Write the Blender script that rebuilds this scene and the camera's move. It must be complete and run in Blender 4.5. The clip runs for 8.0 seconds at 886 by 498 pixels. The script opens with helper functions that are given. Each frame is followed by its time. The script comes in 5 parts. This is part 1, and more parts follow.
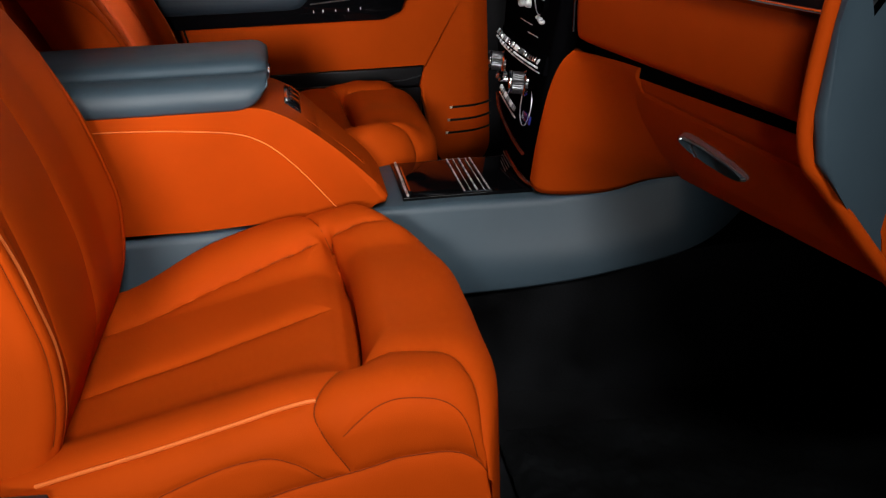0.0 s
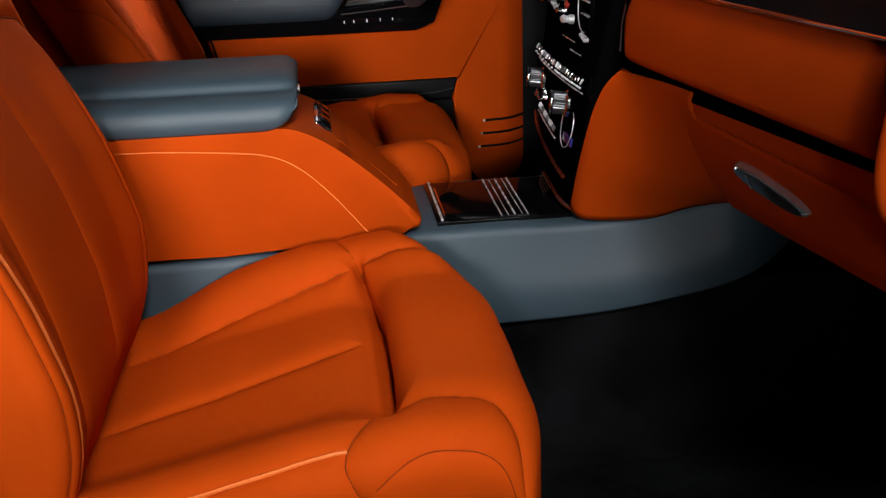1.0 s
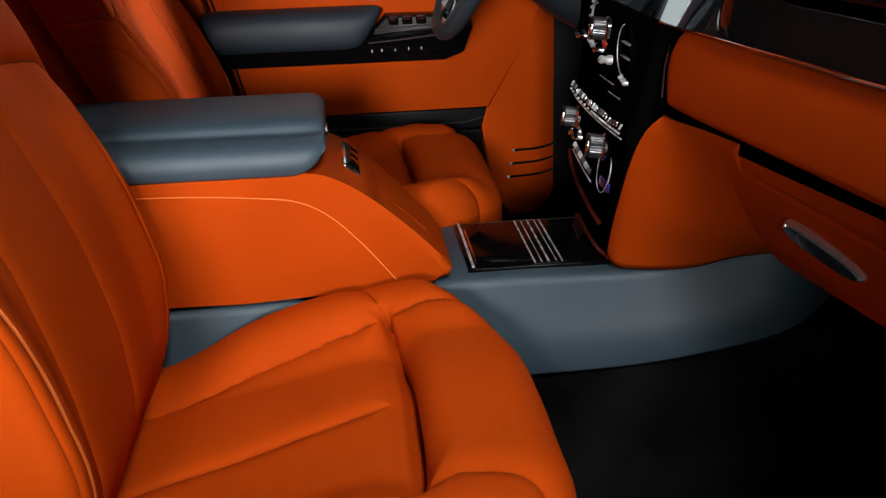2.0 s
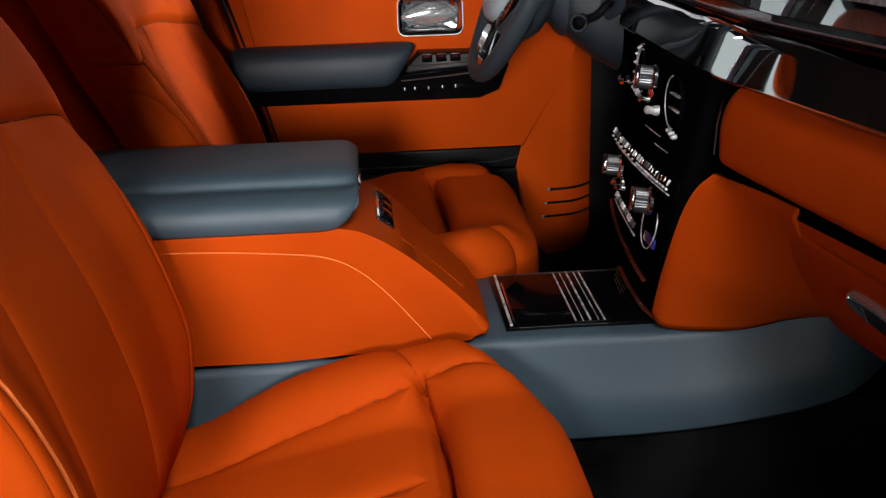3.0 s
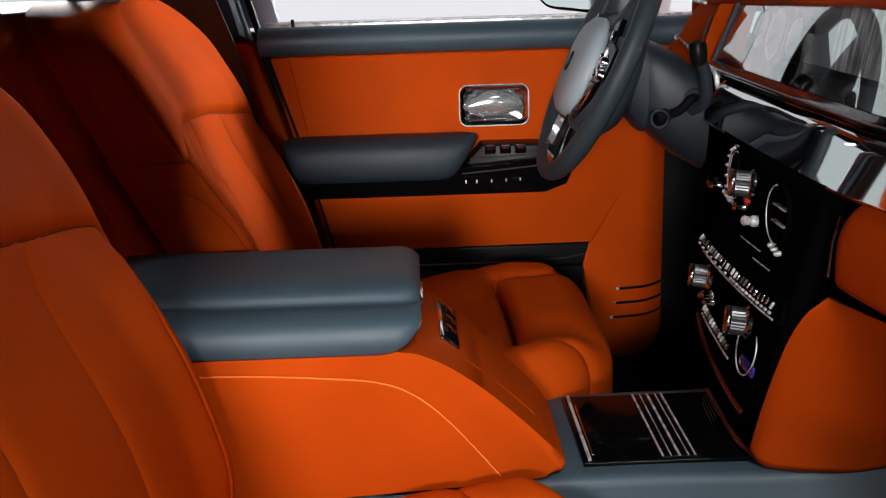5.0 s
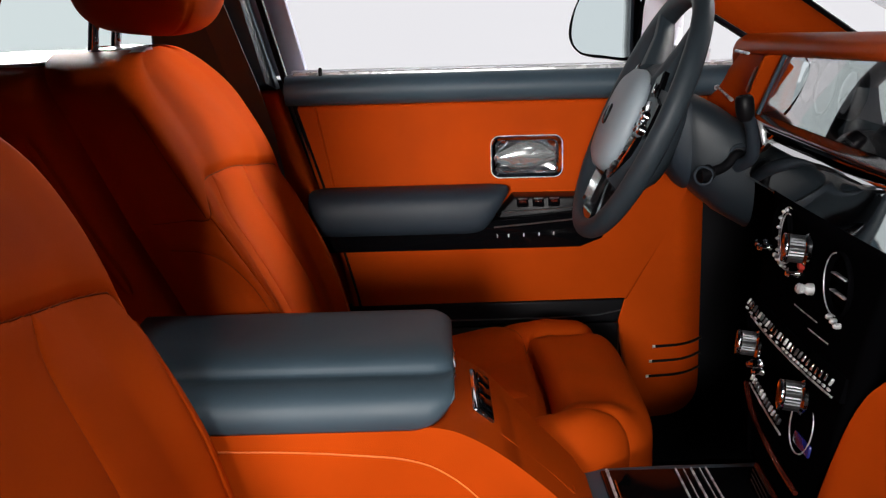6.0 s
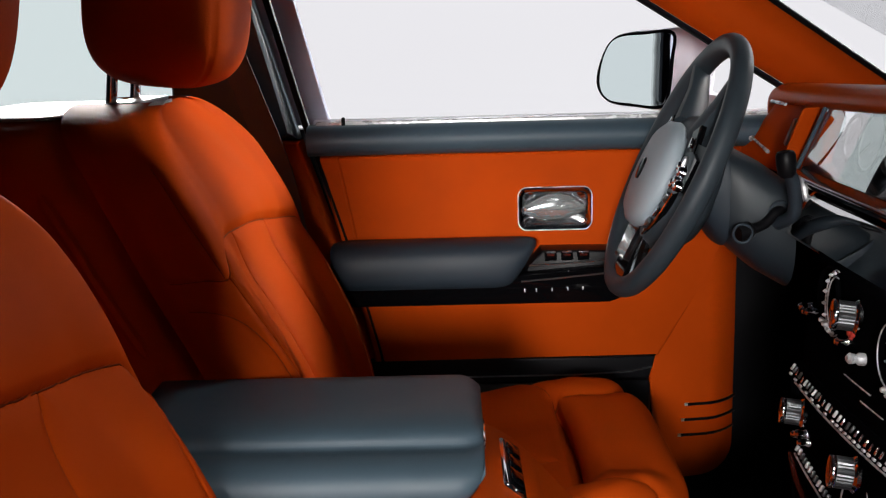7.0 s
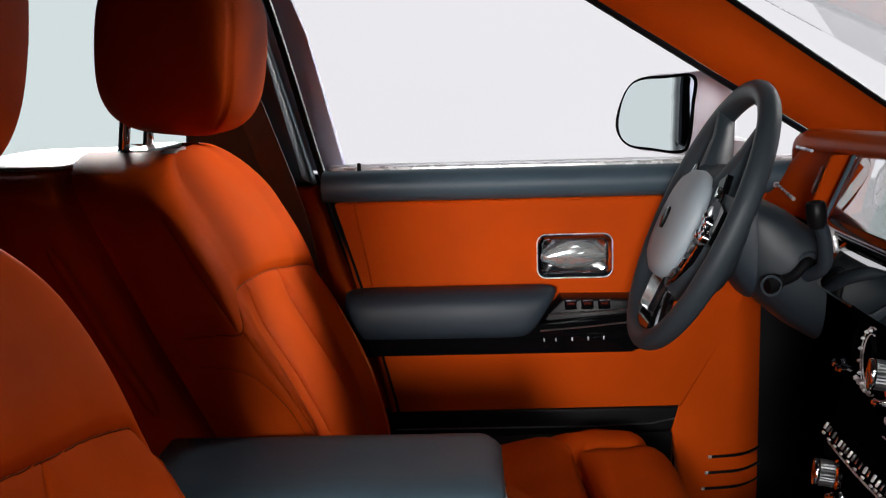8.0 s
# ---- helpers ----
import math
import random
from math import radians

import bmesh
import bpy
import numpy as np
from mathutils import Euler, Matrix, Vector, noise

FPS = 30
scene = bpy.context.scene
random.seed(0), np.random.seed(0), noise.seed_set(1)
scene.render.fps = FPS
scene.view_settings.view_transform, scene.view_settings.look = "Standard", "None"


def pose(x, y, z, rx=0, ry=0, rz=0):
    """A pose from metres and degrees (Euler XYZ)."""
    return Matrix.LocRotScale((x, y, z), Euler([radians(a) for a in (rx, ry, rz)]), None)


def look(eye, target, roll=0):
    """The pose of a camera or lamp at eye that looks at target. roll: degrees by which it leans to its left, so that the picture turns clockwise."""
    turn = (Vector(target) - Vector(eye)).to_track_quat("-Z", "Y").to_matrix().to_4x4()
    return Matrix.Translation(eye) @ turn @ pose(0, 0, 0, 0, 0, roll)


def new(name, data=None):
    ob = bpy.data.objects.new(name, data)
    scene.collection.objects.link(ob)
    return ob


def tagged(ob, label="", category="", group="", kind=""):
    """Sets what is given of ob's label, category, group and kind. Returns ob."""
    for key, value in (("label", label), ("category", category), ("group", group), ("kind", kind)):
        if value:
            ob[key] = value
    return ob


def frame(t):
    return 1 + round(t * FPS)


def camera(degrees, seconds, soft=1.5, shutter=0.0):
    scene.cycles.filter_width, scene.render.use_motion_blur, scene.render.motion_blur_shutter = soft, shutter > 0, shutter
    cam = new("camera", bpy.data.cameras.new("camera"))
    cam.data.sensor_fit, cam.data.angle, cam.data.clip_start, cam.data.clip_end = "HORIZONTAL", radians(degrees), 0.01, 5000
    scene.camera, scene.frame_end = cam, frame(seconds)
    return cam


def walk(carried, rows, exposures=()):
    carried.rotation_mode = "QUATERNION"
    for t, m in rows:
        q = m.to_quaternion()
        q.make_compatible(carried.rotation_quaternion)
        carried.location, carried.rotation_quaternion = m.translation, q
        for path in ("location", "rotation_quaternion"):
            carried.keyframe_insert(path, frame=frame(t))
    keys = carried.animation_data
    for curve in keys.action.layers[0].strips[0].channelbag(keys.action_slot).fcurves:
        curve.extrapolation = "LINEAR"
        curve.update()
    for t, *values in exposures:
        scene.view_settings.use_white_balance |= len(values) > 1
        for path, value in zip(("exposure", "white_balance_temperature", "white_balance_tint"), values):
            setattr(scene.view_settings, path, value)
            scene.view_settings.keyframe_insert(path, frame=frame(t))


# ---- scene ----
cam = camera(44.7, 8.0, soft=1.25)
PATH = [
    (0, (-0.144, -1.626, 0.849), (0.103, 0.234, 0.158), -2.1),
    (0.5, (-0.146, -1.582, 0.852), (0.077, 0.281, 0.16), -2.1),
    (1, (-0.149, -1.542, 0.862), (0.054, 0.324, 0.171), -2.0),
    (1.5, (-0.151, -1.506, 0.879), (0.034, 0.363, 0.193), -1.9),
    (3, (-0.163, -1.389, 0.93), (-0.04, 0.498, 0.278), -1.7),
    (3.5, (-0.167, -1.346, 0.936), (-0.066, 0.551, 0.311), -1.7),
    (4, (-0.172, -1.308, 0.937), (-0.089, 0.6, 0.345), -1.7),
    (5.5, (-0.187, -1.194, 0.952), (-0.164, 0.744, 0.458), -1.6),
    (6, (-0.193, -1.156, 0.959), (-0.189, 0.791, 0.5), -1.5),
    (6.5, (-0.198, -1.123, 0.968), (-0.213, 0.831, 0.543), -1.5),
    (7, (-0.204, -1.094, 0.976), (-0.233, 0.867, 0.585), -1.5),
    (7.5, (-0.212, -1.069, 0.985), (-0.249, 0.897, 0.623), -1.5),
    (8, (-0.213, -1.052, 0.989), (-0.263, 0.921, 0.664), -1.5),
]
walk(cam, [(t, look(eye, target, roll)) for t, eye, target, roll in PATH])

# ---------------------------------------------------------------- light: a photo studio, a glowing white cove beyond the car, added unseen lamps, a dim hall behind
world = bpy.data.worlds.new("studio")
scene.world = world
world.use_nodes = True
world.node_tree.nodes["Background"].inputs[0].default_value = (0.9, 0.92, 1.0, 1)
world.node_tree.nodes["Background"].inputs[1].default_value = 0.004


def unseen_lamp(eye, target, sx, sy, watts, spread=180):
    data = bpy.data.lights.new("unseen_lamp", "AREA")
    data.shape, data.size, data.size_y, data.energy = "RECTANGLE", sx, sy, watts
    data.color, data.spread = (1.0, 0.97, 0.94), radians(spread)
    ob = new("unseen_lamp", data)
    ob.matrix_world = look(eye, target)
    return ob


# unseen key lamp, placed to light the door and the near flanks
unseen_lamp((-0.88, -4.6, 1.35), (-0.38, 0.1, 0.80), 0.7, 0.7, 5.9, 22)
# unseen narrow lamp, added to brighten the passenger cushion
unseen_lamp((0.15, -2.2, 2.25), (-0.06, -0.46, 0.36), 0.5, 0.4, 3.3, 36)
# unseen lamp past the driver's window, added to brighten the driver's backrest
unseen_lamp((1.6, 1.9, 1.80), (-0.5, 0.54, 0.82), 0.5, 1.4, 5.8, 22)
# unseen lamp, added to whiten the top of the driver's seat
unseen_lamp((-1.6, 3.0, 1.75), (-0.72, 0.32, 0.90), 0.6, 0.4, 1.3, 18)
# unseen thin beam, added to brighten the hood and wheel
unseen_lamp((-1.6, -2.2, 1.32), (0.30, 0.42, 0.87), 0.2, 0.15, 0.45, 12)
scene.view_settings.exposure = 0.0

# ---------------------------------------------------------------- materials


def mat(name, colour, rough=0.5, metal=0.0, grain=0.0, grain_scale=900.0, vary=0.0, vary_scale=9.0, spec=0.5, coat=0.0, noise_bump=False, sheen=0.0):
    m = bpy.data.materials.new(name)
    m.use_nodes = True
    nt = m.node_tree
    b = nt.nodes["Principled BSDF"]
    b.inputs["Base Color"].default_value = (*colour, 1)
    b.inputs["Roughness"].default_value = rough
    b.inputs["Metallic"].default_value = metal
    b.inputs["Specular IOR Level"].default_value = spec
    b.inputs["Coat Weight"].default_value = coat
    b.inputs["Coat Roughness"].default_value = 0.03
    b.inputs["Sheen Weight"].default_value = sheen
    co = nt.nodes.new("ShaderNodeTexCoord")
    if vary:
        n = nt.nodes.new("ShaderNodeTexNoise")
        n.inputs["Scale"].default_value = vary_scale
        n.inputs["Detail"].default_value = 6
        nt.links.new(co.outputs["Object"], n.inputs["Vector"])
        r = nt.nodes.new("ShaderNodeMapRange")
        r.inputs[1].default_value, r.inputs[2].default_value = 0.3, 0.7
        r.inputs[3].default_value, r.inputs[4].default_value = 1 - vary, 1 + vary
        nt.links.new(n.outputs["Fac"], r.inputs[0])
        mul = nt.nodes.new("ShaderNodeMix")
        mul.data_type, mul.blend_type = "RGBA", "MULTIPLY"
        mul.inputs[0].default_value = 1
        mul.inputs[6].default_value = (*colour, 1)
        nt.links.new(r.outputs[0], mul.inputs[7])
        nt.links.new(mul.outputs[2], b.inputs["Base Color"])
        rr = nt.nodes.new("ShaderNodeMapRange")
        rr.inputs[1].default_value, rr.inputs[2].default_value = 0.3, 0.7
        rr.inputs[3].default_value, rr.inputs[4].default_value = max(0.02, rough - 0.06), min(1, rough + 0.06)
        nt.links.new(n.outputs["Fac"], rr.inputs[0])
        nt.links.new(rr.outputs[0], b.inputs["Roughness"])
    if grain:
        if noise_bump:
            v = nt.nodes.new("ShaderNodeTexNoise")
            v.inputs["Detail"].default_value = 5
            out = v.outputs["Fac"]
        else:
            v = nt.nodes.new("ShaderNodeTexVoronoi")
            v.feature = "DISTANCE_TO_EDGE"
            out = v.outputs["Distance"]
        v.inputs["Scale"].default_value = grain_scale
        nt.links.new(co.outputs["Object"], v.inputs["Vector"])
        bump = nt.nodes.new("ShaderNodeBump")
        bump.inputs["Strength"].default_value = grain
        bump.inputs["Distance"].default_value = 0.0006
        nt.links.new(out, bump.inputs["Height"])
        nt.links.new(bump.outputs["Normal"], b.inputs["Normal"])
    return m


LEATHER = mat("orange_leather", (0.40, 0.0475, 0.003), 0.55, grain=0.35, grain_scale=520, vary=0.08, spec=0.012)
HOOD = mat("orange_hood_leather", (0.44, 0.060, 0.003), 0.42, grain=0.3, grain_scale=520, vary=0.07, spec=0.07)
# dark colour that stands for the shade down in the seams
SEAM_SHADE = mat("seam_shade", (0.15, 0.018, 0.001), 0.7, spec=0.1)
MARK = mat("pale_embroidery", (0.62, 0.36, 0.20), 0.7, spec=0.1, vary=0.15, vary_scale=300)
HANDLE = mat("polished_handle_metal", (0.74, 0.79, 0.81), 0.14, 0.8, vary=0.1, vary_scale=30)
THREAD = mat("orange_thread", (0.66, 0.14, 0.025), 0.6, spec=0.3)
GREY = mat("slate_leather", (0.040, 0.064, 0.084), 0.48, grain=0.25, grain_scale=800, vary=0.07, spec=0.3)
CHARCOAL = mat("charcoal_leather", (0.017, 0.025, 0.035), 0.56, grain=0.25, grain_scale=800, vary=0.08, spec=0.28)
GLOSS = mat("piano_black", (0.002, 0.002, 0.0025), 0.05, spec=0.16)
STACK_GLOSS = mat("polished_black_lid", (0.002, 0.002, 0.0025), 0.05, spec=0.05)
FASCIA = mat("lacquered_black_veneer", (0.002, 0.002, 0.0025), 0.04, spec=0.5)
FASCIA.node_tree.nodes["Principled BSDF"].inputs["IOR"].default_value = 8.0
WHEEL = mat("dark_slate_leather", (0.026, 0.036, 0.045), 0.5, grain=0.25, grain_scale=800, vary=0.07, spec=0.32)
SHROUD = mat("dark_slate_plastic", (0.013, 0.019, 0.025), 0.45, grain=0.25, grain_scale=900, vary=0.06, spec=0.3)
# pale colour for the light that glances off the seat tops
TOP_SHEEN = mat("pale_top_sheen", (0.50, 0.52, 0.55), 0.35, vary=0.05, spec=0.5)
STACK = mat("satin_black_panel", (0.002, 0.002, 0.0025), 0.25, spec=0.0)
BLACK = mat("black_plastic", (0.004, 0.004, 0.005), 0.4, vary=0.1, spec=0.12)
CARPET = mat("black_carpet", (0.0035, 0.0038, 0.0044), 0.95, grain=1.0, grain_scale=260, vary=0.95, vary_scale=8, spec=0.05, noise_bump=True)
CHROME = mat("chrome", (0.82, 0.82, 0.84), 0.09, 1.0, vary=0.03, vary_scale=40)
# half diffuse and pale: chrome's bright reflections are put into the colour
PALE_CHROME = mat("pale_chrome", (0.55, 0.56, 0.58), 0.28, 0.35, vary=0.12, vary_scale=60, grain=0.2, grain_scale=1500)
GRIP = mat("knurled_grey_metal", (0.09, 0.095, 0.10), 0.34, 0.85, vary=0.15, vary_scale=80)
SATIN = mat("satin_metal", (0.42, 0.44, 0.46), 0.3, 1.0, grain=0.2, grain_scale=1200)
RED = mat("dark_red_veneer", (0.05, 0.007, 0.004), 0.2, coat=0.3, vary=0.3, vary_scale=30)
BLUE = mat("deep_blue_enamel", (0.015, 0.02, 0.16), 0.2, coat=0.6)
PAINT = mat("pale_lilac_paint", (0.74, 0.74, 0.82), 0.3, coat=0.25, vary=0.02)
FRAME = mat("lilac_grey_paint", (0.58, 0.60, 0.74), 0.5, vary=0.04, spec=0.15)
MIRROR = mat("mirror_glass", (0.9, 0.9, 0.92), 0.02, 1.0)
BELT = mat("grey_belt_webbing", (0.075, 0.085, 0.095), 0.7, grain=0.6, grain_scale=500, noise_bump=True)
LINER = mat("roof_lining", (0.02, 0.02, 0.023), 0.9, grain=0.4, grain_scale=400, noise_bump=True, vary=0.06)
STUDIO = mat("studio_floor_paint", (0.55, 0.55, 0.56), 0.5, vary=0.04, vary_scale=2)
DIAL = mat("dial_face", (0.30, 0.30, 0.32), 0.35, 0.4, vary=0.1, vary_scale=60)
PALE = mat("grey_gallery_card", (0.17, 0.165, 0.175), 0.4, vary=0.08, vary_scale=30)


def glass(name, tint, rough=0.0):
    m = bpy.data.materials.new(name)
    m.use_nodes = True
    b = m.node_tree.nodes["Principled BSDF"]
    b.inputs["Base Color"].default_value = (*tint, 1)
    b.inputs["Roughness"].default_value = rough
    b.inputs["Transmission Weight"].default_value = 1.0
    b.inputs["IOR"].default_value = 1.2
    return m


CLEAR = glass("clear_glass", (0.95, 0.96, 0.97))

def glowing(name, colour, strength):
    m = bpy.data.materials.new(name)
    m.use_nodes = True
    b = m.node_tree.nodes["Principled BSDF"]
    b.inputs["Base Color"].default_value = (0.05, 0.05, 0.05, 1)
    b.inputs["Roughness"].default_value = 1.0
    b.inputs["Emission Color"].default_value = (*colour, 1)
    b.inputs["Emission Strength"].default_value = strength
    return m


# the cove's brightness is its own glow, no lamp lights it
COVE = glowing("glowing_white_cove", (0.81, 0.80, 0.835), 1.0)
COVE_REAR = glowing("glowing_blue_grey_cove", (0.64, 0.72, 0.73), 1.0)

# ---------------------------------------------------------------- building helpers


def finish(me, material, smooth=40):
    me.materials.append(material)
    if smooth:
        me.shade_smooth()
        if smooth < 180:
            me.set_sharp_from_angle(angle=radians(smooth))
    return me


def part(name, bm, material, parent=None, label="", smooth=40):
    me = bpy.data.meshes.new(name)
    bmesh.ops.recalc_face_normals(bm, faces=bm.faces)
    bm.to_mesh(me)
    bm.free()
    ob = new(name, finish(me, material, smooth))
    ob.parent = parent
    return tagged(ob, label)


def raw_part(name, verts, faces, material, parent=None, label="", smooth=180):
    me = bpy.data.meshes.new(name)
    me.from_pydata([tuple(v) for v in verts], [], [tuple(int(i) for i in f) for f in faces])
    me.update()
    ob = new(name, finish(me, material, smooth))
    ob.parent = parent
    return tagged(ob, label)


def thing(name, label, category, group="", kind=""):
    ob = new(name)
    ob.empty_display_size = 0.05
    return tagged(ob, label, category, group, kind)


def bevelled(bm, width, seg=3, edges=None):
    if width:
        bmesh.ops.bevel(bm, geom=list(edges or bm.edges), offset=width, segments=seg, profile=0.5, affect="EDGES", clamp_overlap=True)
    return bm


def box(x0, x1, y0, y1, z0, z1, bevel=0.003, seg=2):
    bm = bmesh.new()
    bmesh.ops.create_cube(bm, size=1, matrix=Matrix.Translation(((x0 + x1) / 2, (y0 + y1) / 2, (z0 + z1) / 2)) @ Matrix.Diagonal((x1 - x0, y1 - y0, z1 - z0, 1)))
    return bevelled(bm, bevel, seg)


def curve_points(pts, n=8, closed=False):
    """Catmull-Rom through points."""
    pts = [Vector(p) for p in pts]
    out, m = [], len(pts)
    for i in range(m if closed else m - 1):
        if closed:
            a, b, c, d = pts[i - 1], pts[i], pts[(i + 1) % m], pts[(i + 2) % m]
        else:
            a, b, c, d = pts[max(i - 1, 0)], pts[i], pts[i + 1], pts[min(i + 2, m - 1)]
        for k in range(n):
            t = k / n
            out.append(0.5 * ((2 * b) + (c - a) * t + (2 * a - 5 * b + 4 * c - d) * t * t + (3 * b - a - 3 * c + d) * t ** 3))
    if not closed:
        out.append(pts[-1])
    return out


def prism(pts, axis, a0, a1, bevel=0.003, seg=3):
    """A polygon drawn in the plane across an axis and given depth along it; for axis y the points are (x, z)."""
    bm = bmesh.new()
    put = {"x": lambda p, a: (a, p[0], p[1]), "y": lambda p, a: (p[0], a, p[1]), "z": lambda p, a: (p[0], p[1], a)}[axis]
    lo = [bm.verts.new(put(p, a0)) for p in pts]
    hi = [bm.verts.new(put(p, a1)) for p in pts]
    ends = [bm.faces.new(lo), bm.faces.new(hi[::-1])]
    n = len(pts)
    for i in range(n):
        bm.faces.new((lo[i], hi[i], hi[(i + 1) % n], lo[(i + 1) % n]))
    return bevelled(bm, bevel, seg, {e for f in ends for e in f.edges})


def loft(rings, closed=True, caps=True):
    bm = bmesh.new()
    rows = [[bm.verts.new(p) for p in ring] for ring in rings]
    n = len(rows[0])
    for a, b in zip(rows, rows[1:]):
        for i in range(n if closed else n - 1):
            bm.faces.new((a[i], a[(i + 1) % n], b[(i + 1) % n], b[i]))
    if caps and closed:
        bm.faces.new(rows[0][::-1])
        bm.faces.new(rows[-1])
    return bm


def tube(pts, r, seg=8, closed=False, flat=1.0):
    pts = [Vector(p) for p in pts]
    n = len(pts)
    rings, side = [], None
    for i, p in enumerate(pts):
        d = (pts[(i + 1) % n] - pts[i - 1]) if closed else (pts[min(i + 1, n - 1)] - pts[max(i - 1, 0)])
        d.normalize()
        if side is None:
            side = d.orthogonal().normalized()
        side = (side - d * side.dot(d)).normalized()
        up = d.cross(side)
        rr = r[i] if isinstance(r, (list, tuple)) else r
        rings.append([p + rr * (math.cos(a) * side + flat * math.sin(a) * up) for a in (2 * math.pi * k / seg for k in range(seg))])
    if closed:
        rings.append(rings[0])
        bm = loft(rings, caps=False)
        bmesh.ops.remove_doubles(bm, verts=bm.verts, dist=1e-6)
        return bm
    return loft(rings)


def lathe(profile, m, seg=28):
    """A turned form: (radius, height) pairs round the z of m."""
    rings = [[m @ Vector((r * math.cos(a), r * math.sin(a), h)) for a in (2 * math.pi * k / seg for k in range(seg))] for r, h in profile]
    return loft(rings)


def facing(at, way, up=(0, 0, 1)):
    """A frame at a place whose z points along way and whose y leans to up."""
    z = Vector(way).normalized()
    x = Vector(up).cross(z).normalized()
    y = z.cross(x)
    return Matrix(((x[0], y[0], z[0], at[0]), (x[1], y[1], z[1], at[1]), (x[2], y[2], z[2], at[2]), (0, 0, 0, 1)))


def sheet(f, nu, nv, thick=0.0):
    """A surface f(u, v) over the unit square, given thickness along its normals."""
    P = [[Vector(f(i / nu, j / nv)) for j in range(nv + 1)] for i in range(nu + 1)]
    bm = bmesh.new()

    def layer(off):
        rows = []
        for i in range(nu + 1):
            row = []
            for j in range(nv + 1):
                p = P[i][j]
                if off:
                    a = P[min(i + 1, nu)][j] - P[max(i - 1, 0)][j]
                    b = P[i][min(j + 1, nv)] - P[i][max(j - 1, 0)]
                    p = p + a.cross(b).normalized() * off
                row.append(bm.verts.new(p))
            rows.append(row)
        for i in range(nu):
            for j in range(nv):
                bm.faces.new((rows[i][j], rows[i + 1][j], rows[i + 1][j + 1], rows[i][j + 1]))
        return rows
    A = layer(0)
    if thick:
        B = layer(thick)
        rim = lambda R: [R[i][0] for i in range(nu + 1)] + [R[nu][j] for j in range(1, nv + 1)] + [R[i][nv] for i in range(nu - 1, -1, -1)] + [R[0][j] for j in range(nv - 1, 0, -1)]
        a, b = rim(A), rim(B)
        for i in range(len(a)):
            k = (i + 1) % len(a)
            bm.faces.new((a[i], a[k], b[k], b[i]))
    return bm


def lerp(t, xs, ys):
    return float(np.interp(t, xs, ys))


def smooth01(a, b, x):
    t = np.clip((x - a) / (b - a), 0, 1)
    return t * t * (3 - 2 * t)


def seam_distance(X, V, line):
    d = np.full(X.shape, 9.0)
    for (x0, v0), (x1, v1) in zip(line, line[1:]):
        ex, ev = x1 - x0, v1 - v0
        t = np.clip(((X - x0) * ex + (V - v0) * ev) / (ex * ex + ev * ev + 1e-12), 0, 1)
        d = np.minimum(d, np.hypot(X - x0 - t * ex, V - v0 - t * ev))
    return d


def bent(line, n=10):
    return [(p[0], p[1]) for p in curve_points([(a, b, 0) for a, b in line], n)]

# ---------------------------------------------------------------- structure: studio floor, cabin floor, roof, pillars, rear walls


def setting(name, bm, material, label, category):
    return tagged(part(name, bm, material), label, category, kind="structure")


bm = bmesh.new()
bmesh.ops.create_grid(bm, x_segments=2, y_segments=2, size=40, matrix=Matrix.Translation((0, 0, -0.36)))
setting("ground", bm, STUDIO, "smooth pale grey painted studio floor", "floor")


# seamless cove, its light put in as glow, beyond the far side and ahead of the car, and unseen plain dark walls behind
def cove(u, v):
    ang = radians(104 - 86 * u)
    return 5.5 * math.cos(ang), 5.5 * math.sin(ang), -0.34 + 3.9 * v


def cove_rear(u, v):
    ang = radians(181 - 77 * u)
    return 5.5 * math.cos(ang), 5.5 * math.sin(ang), -0.34 + 2.7 * v


setting("backdrop", sheet(cove, 40, 4, 0.05), COVE, "evenly glowing white studio cove", "backdrop")
setting("backdrop_rear", sheet(cove_rear, 30, 4, 0.05), COVE_REAR, "blue-grey glowing studio cove behind the car", "backdrop")
# unseen dark walls and ceiling, added to hold stray light down
setting("wall_studio_ahead", box(5.6, 5.7, -6.0, 1.6, -0.36, 5.3, 0), CHARCOAL, "unseen dark studio wall ahead of the car", "wall")
setting("wall_studio", box(-7, 7, -6.1, -6.0, -0.36, 5.3, 0), CHARCOAL, "unseen dark studio wall behind the camera", "wall")
setting("ceiling_studio", box(-7, 7, -6, 6, 5.3, 5.4, 0), CHARCOAL, "unseen dark studio ceiling", "ceiling")


def carpet(u, v):
    x, y = -1.6 + 2.45 * u, -0.80 + 1.62 * v
    z = 0.05 + 0.10 * smooth01(0.45, 0.85, x) + 0.006 * noise.noise((x * 9, y * 9, 0.3)) + 0.003 * noise.noise((x * 60, y * 60, 1.3))
    return x, y, z


setting("floor", sheet(carpet, 150, 110, -0.02), CARPET, "deep black carpet with long soft pile", "carpet")
WOOL = mat("black_wool_pile", (0.0022, 0.0026, 0.0030), 0.95, grain=1.0, grain_scale=300, vary=0.95, vary_scale=9, spec=0.05, noise_bump=True)


def mat_pile(u, v):
    x, y = 0.10 + 0.52 * u, -0.74 + 0.46 * v
    edge = min(u, 1 - u, v, 1 - v)
    z = 0.062 + 0.10 * smooth01(0.45, 0.85, x) + 0.012 * smooth01(0.0, 0.05, edge)
    return x, y, z + 0.004 * noise.noise((x * 60, y * 60, 0.5)) + 0.003 * noise.noise((x * 150, y * 150, 2.5))


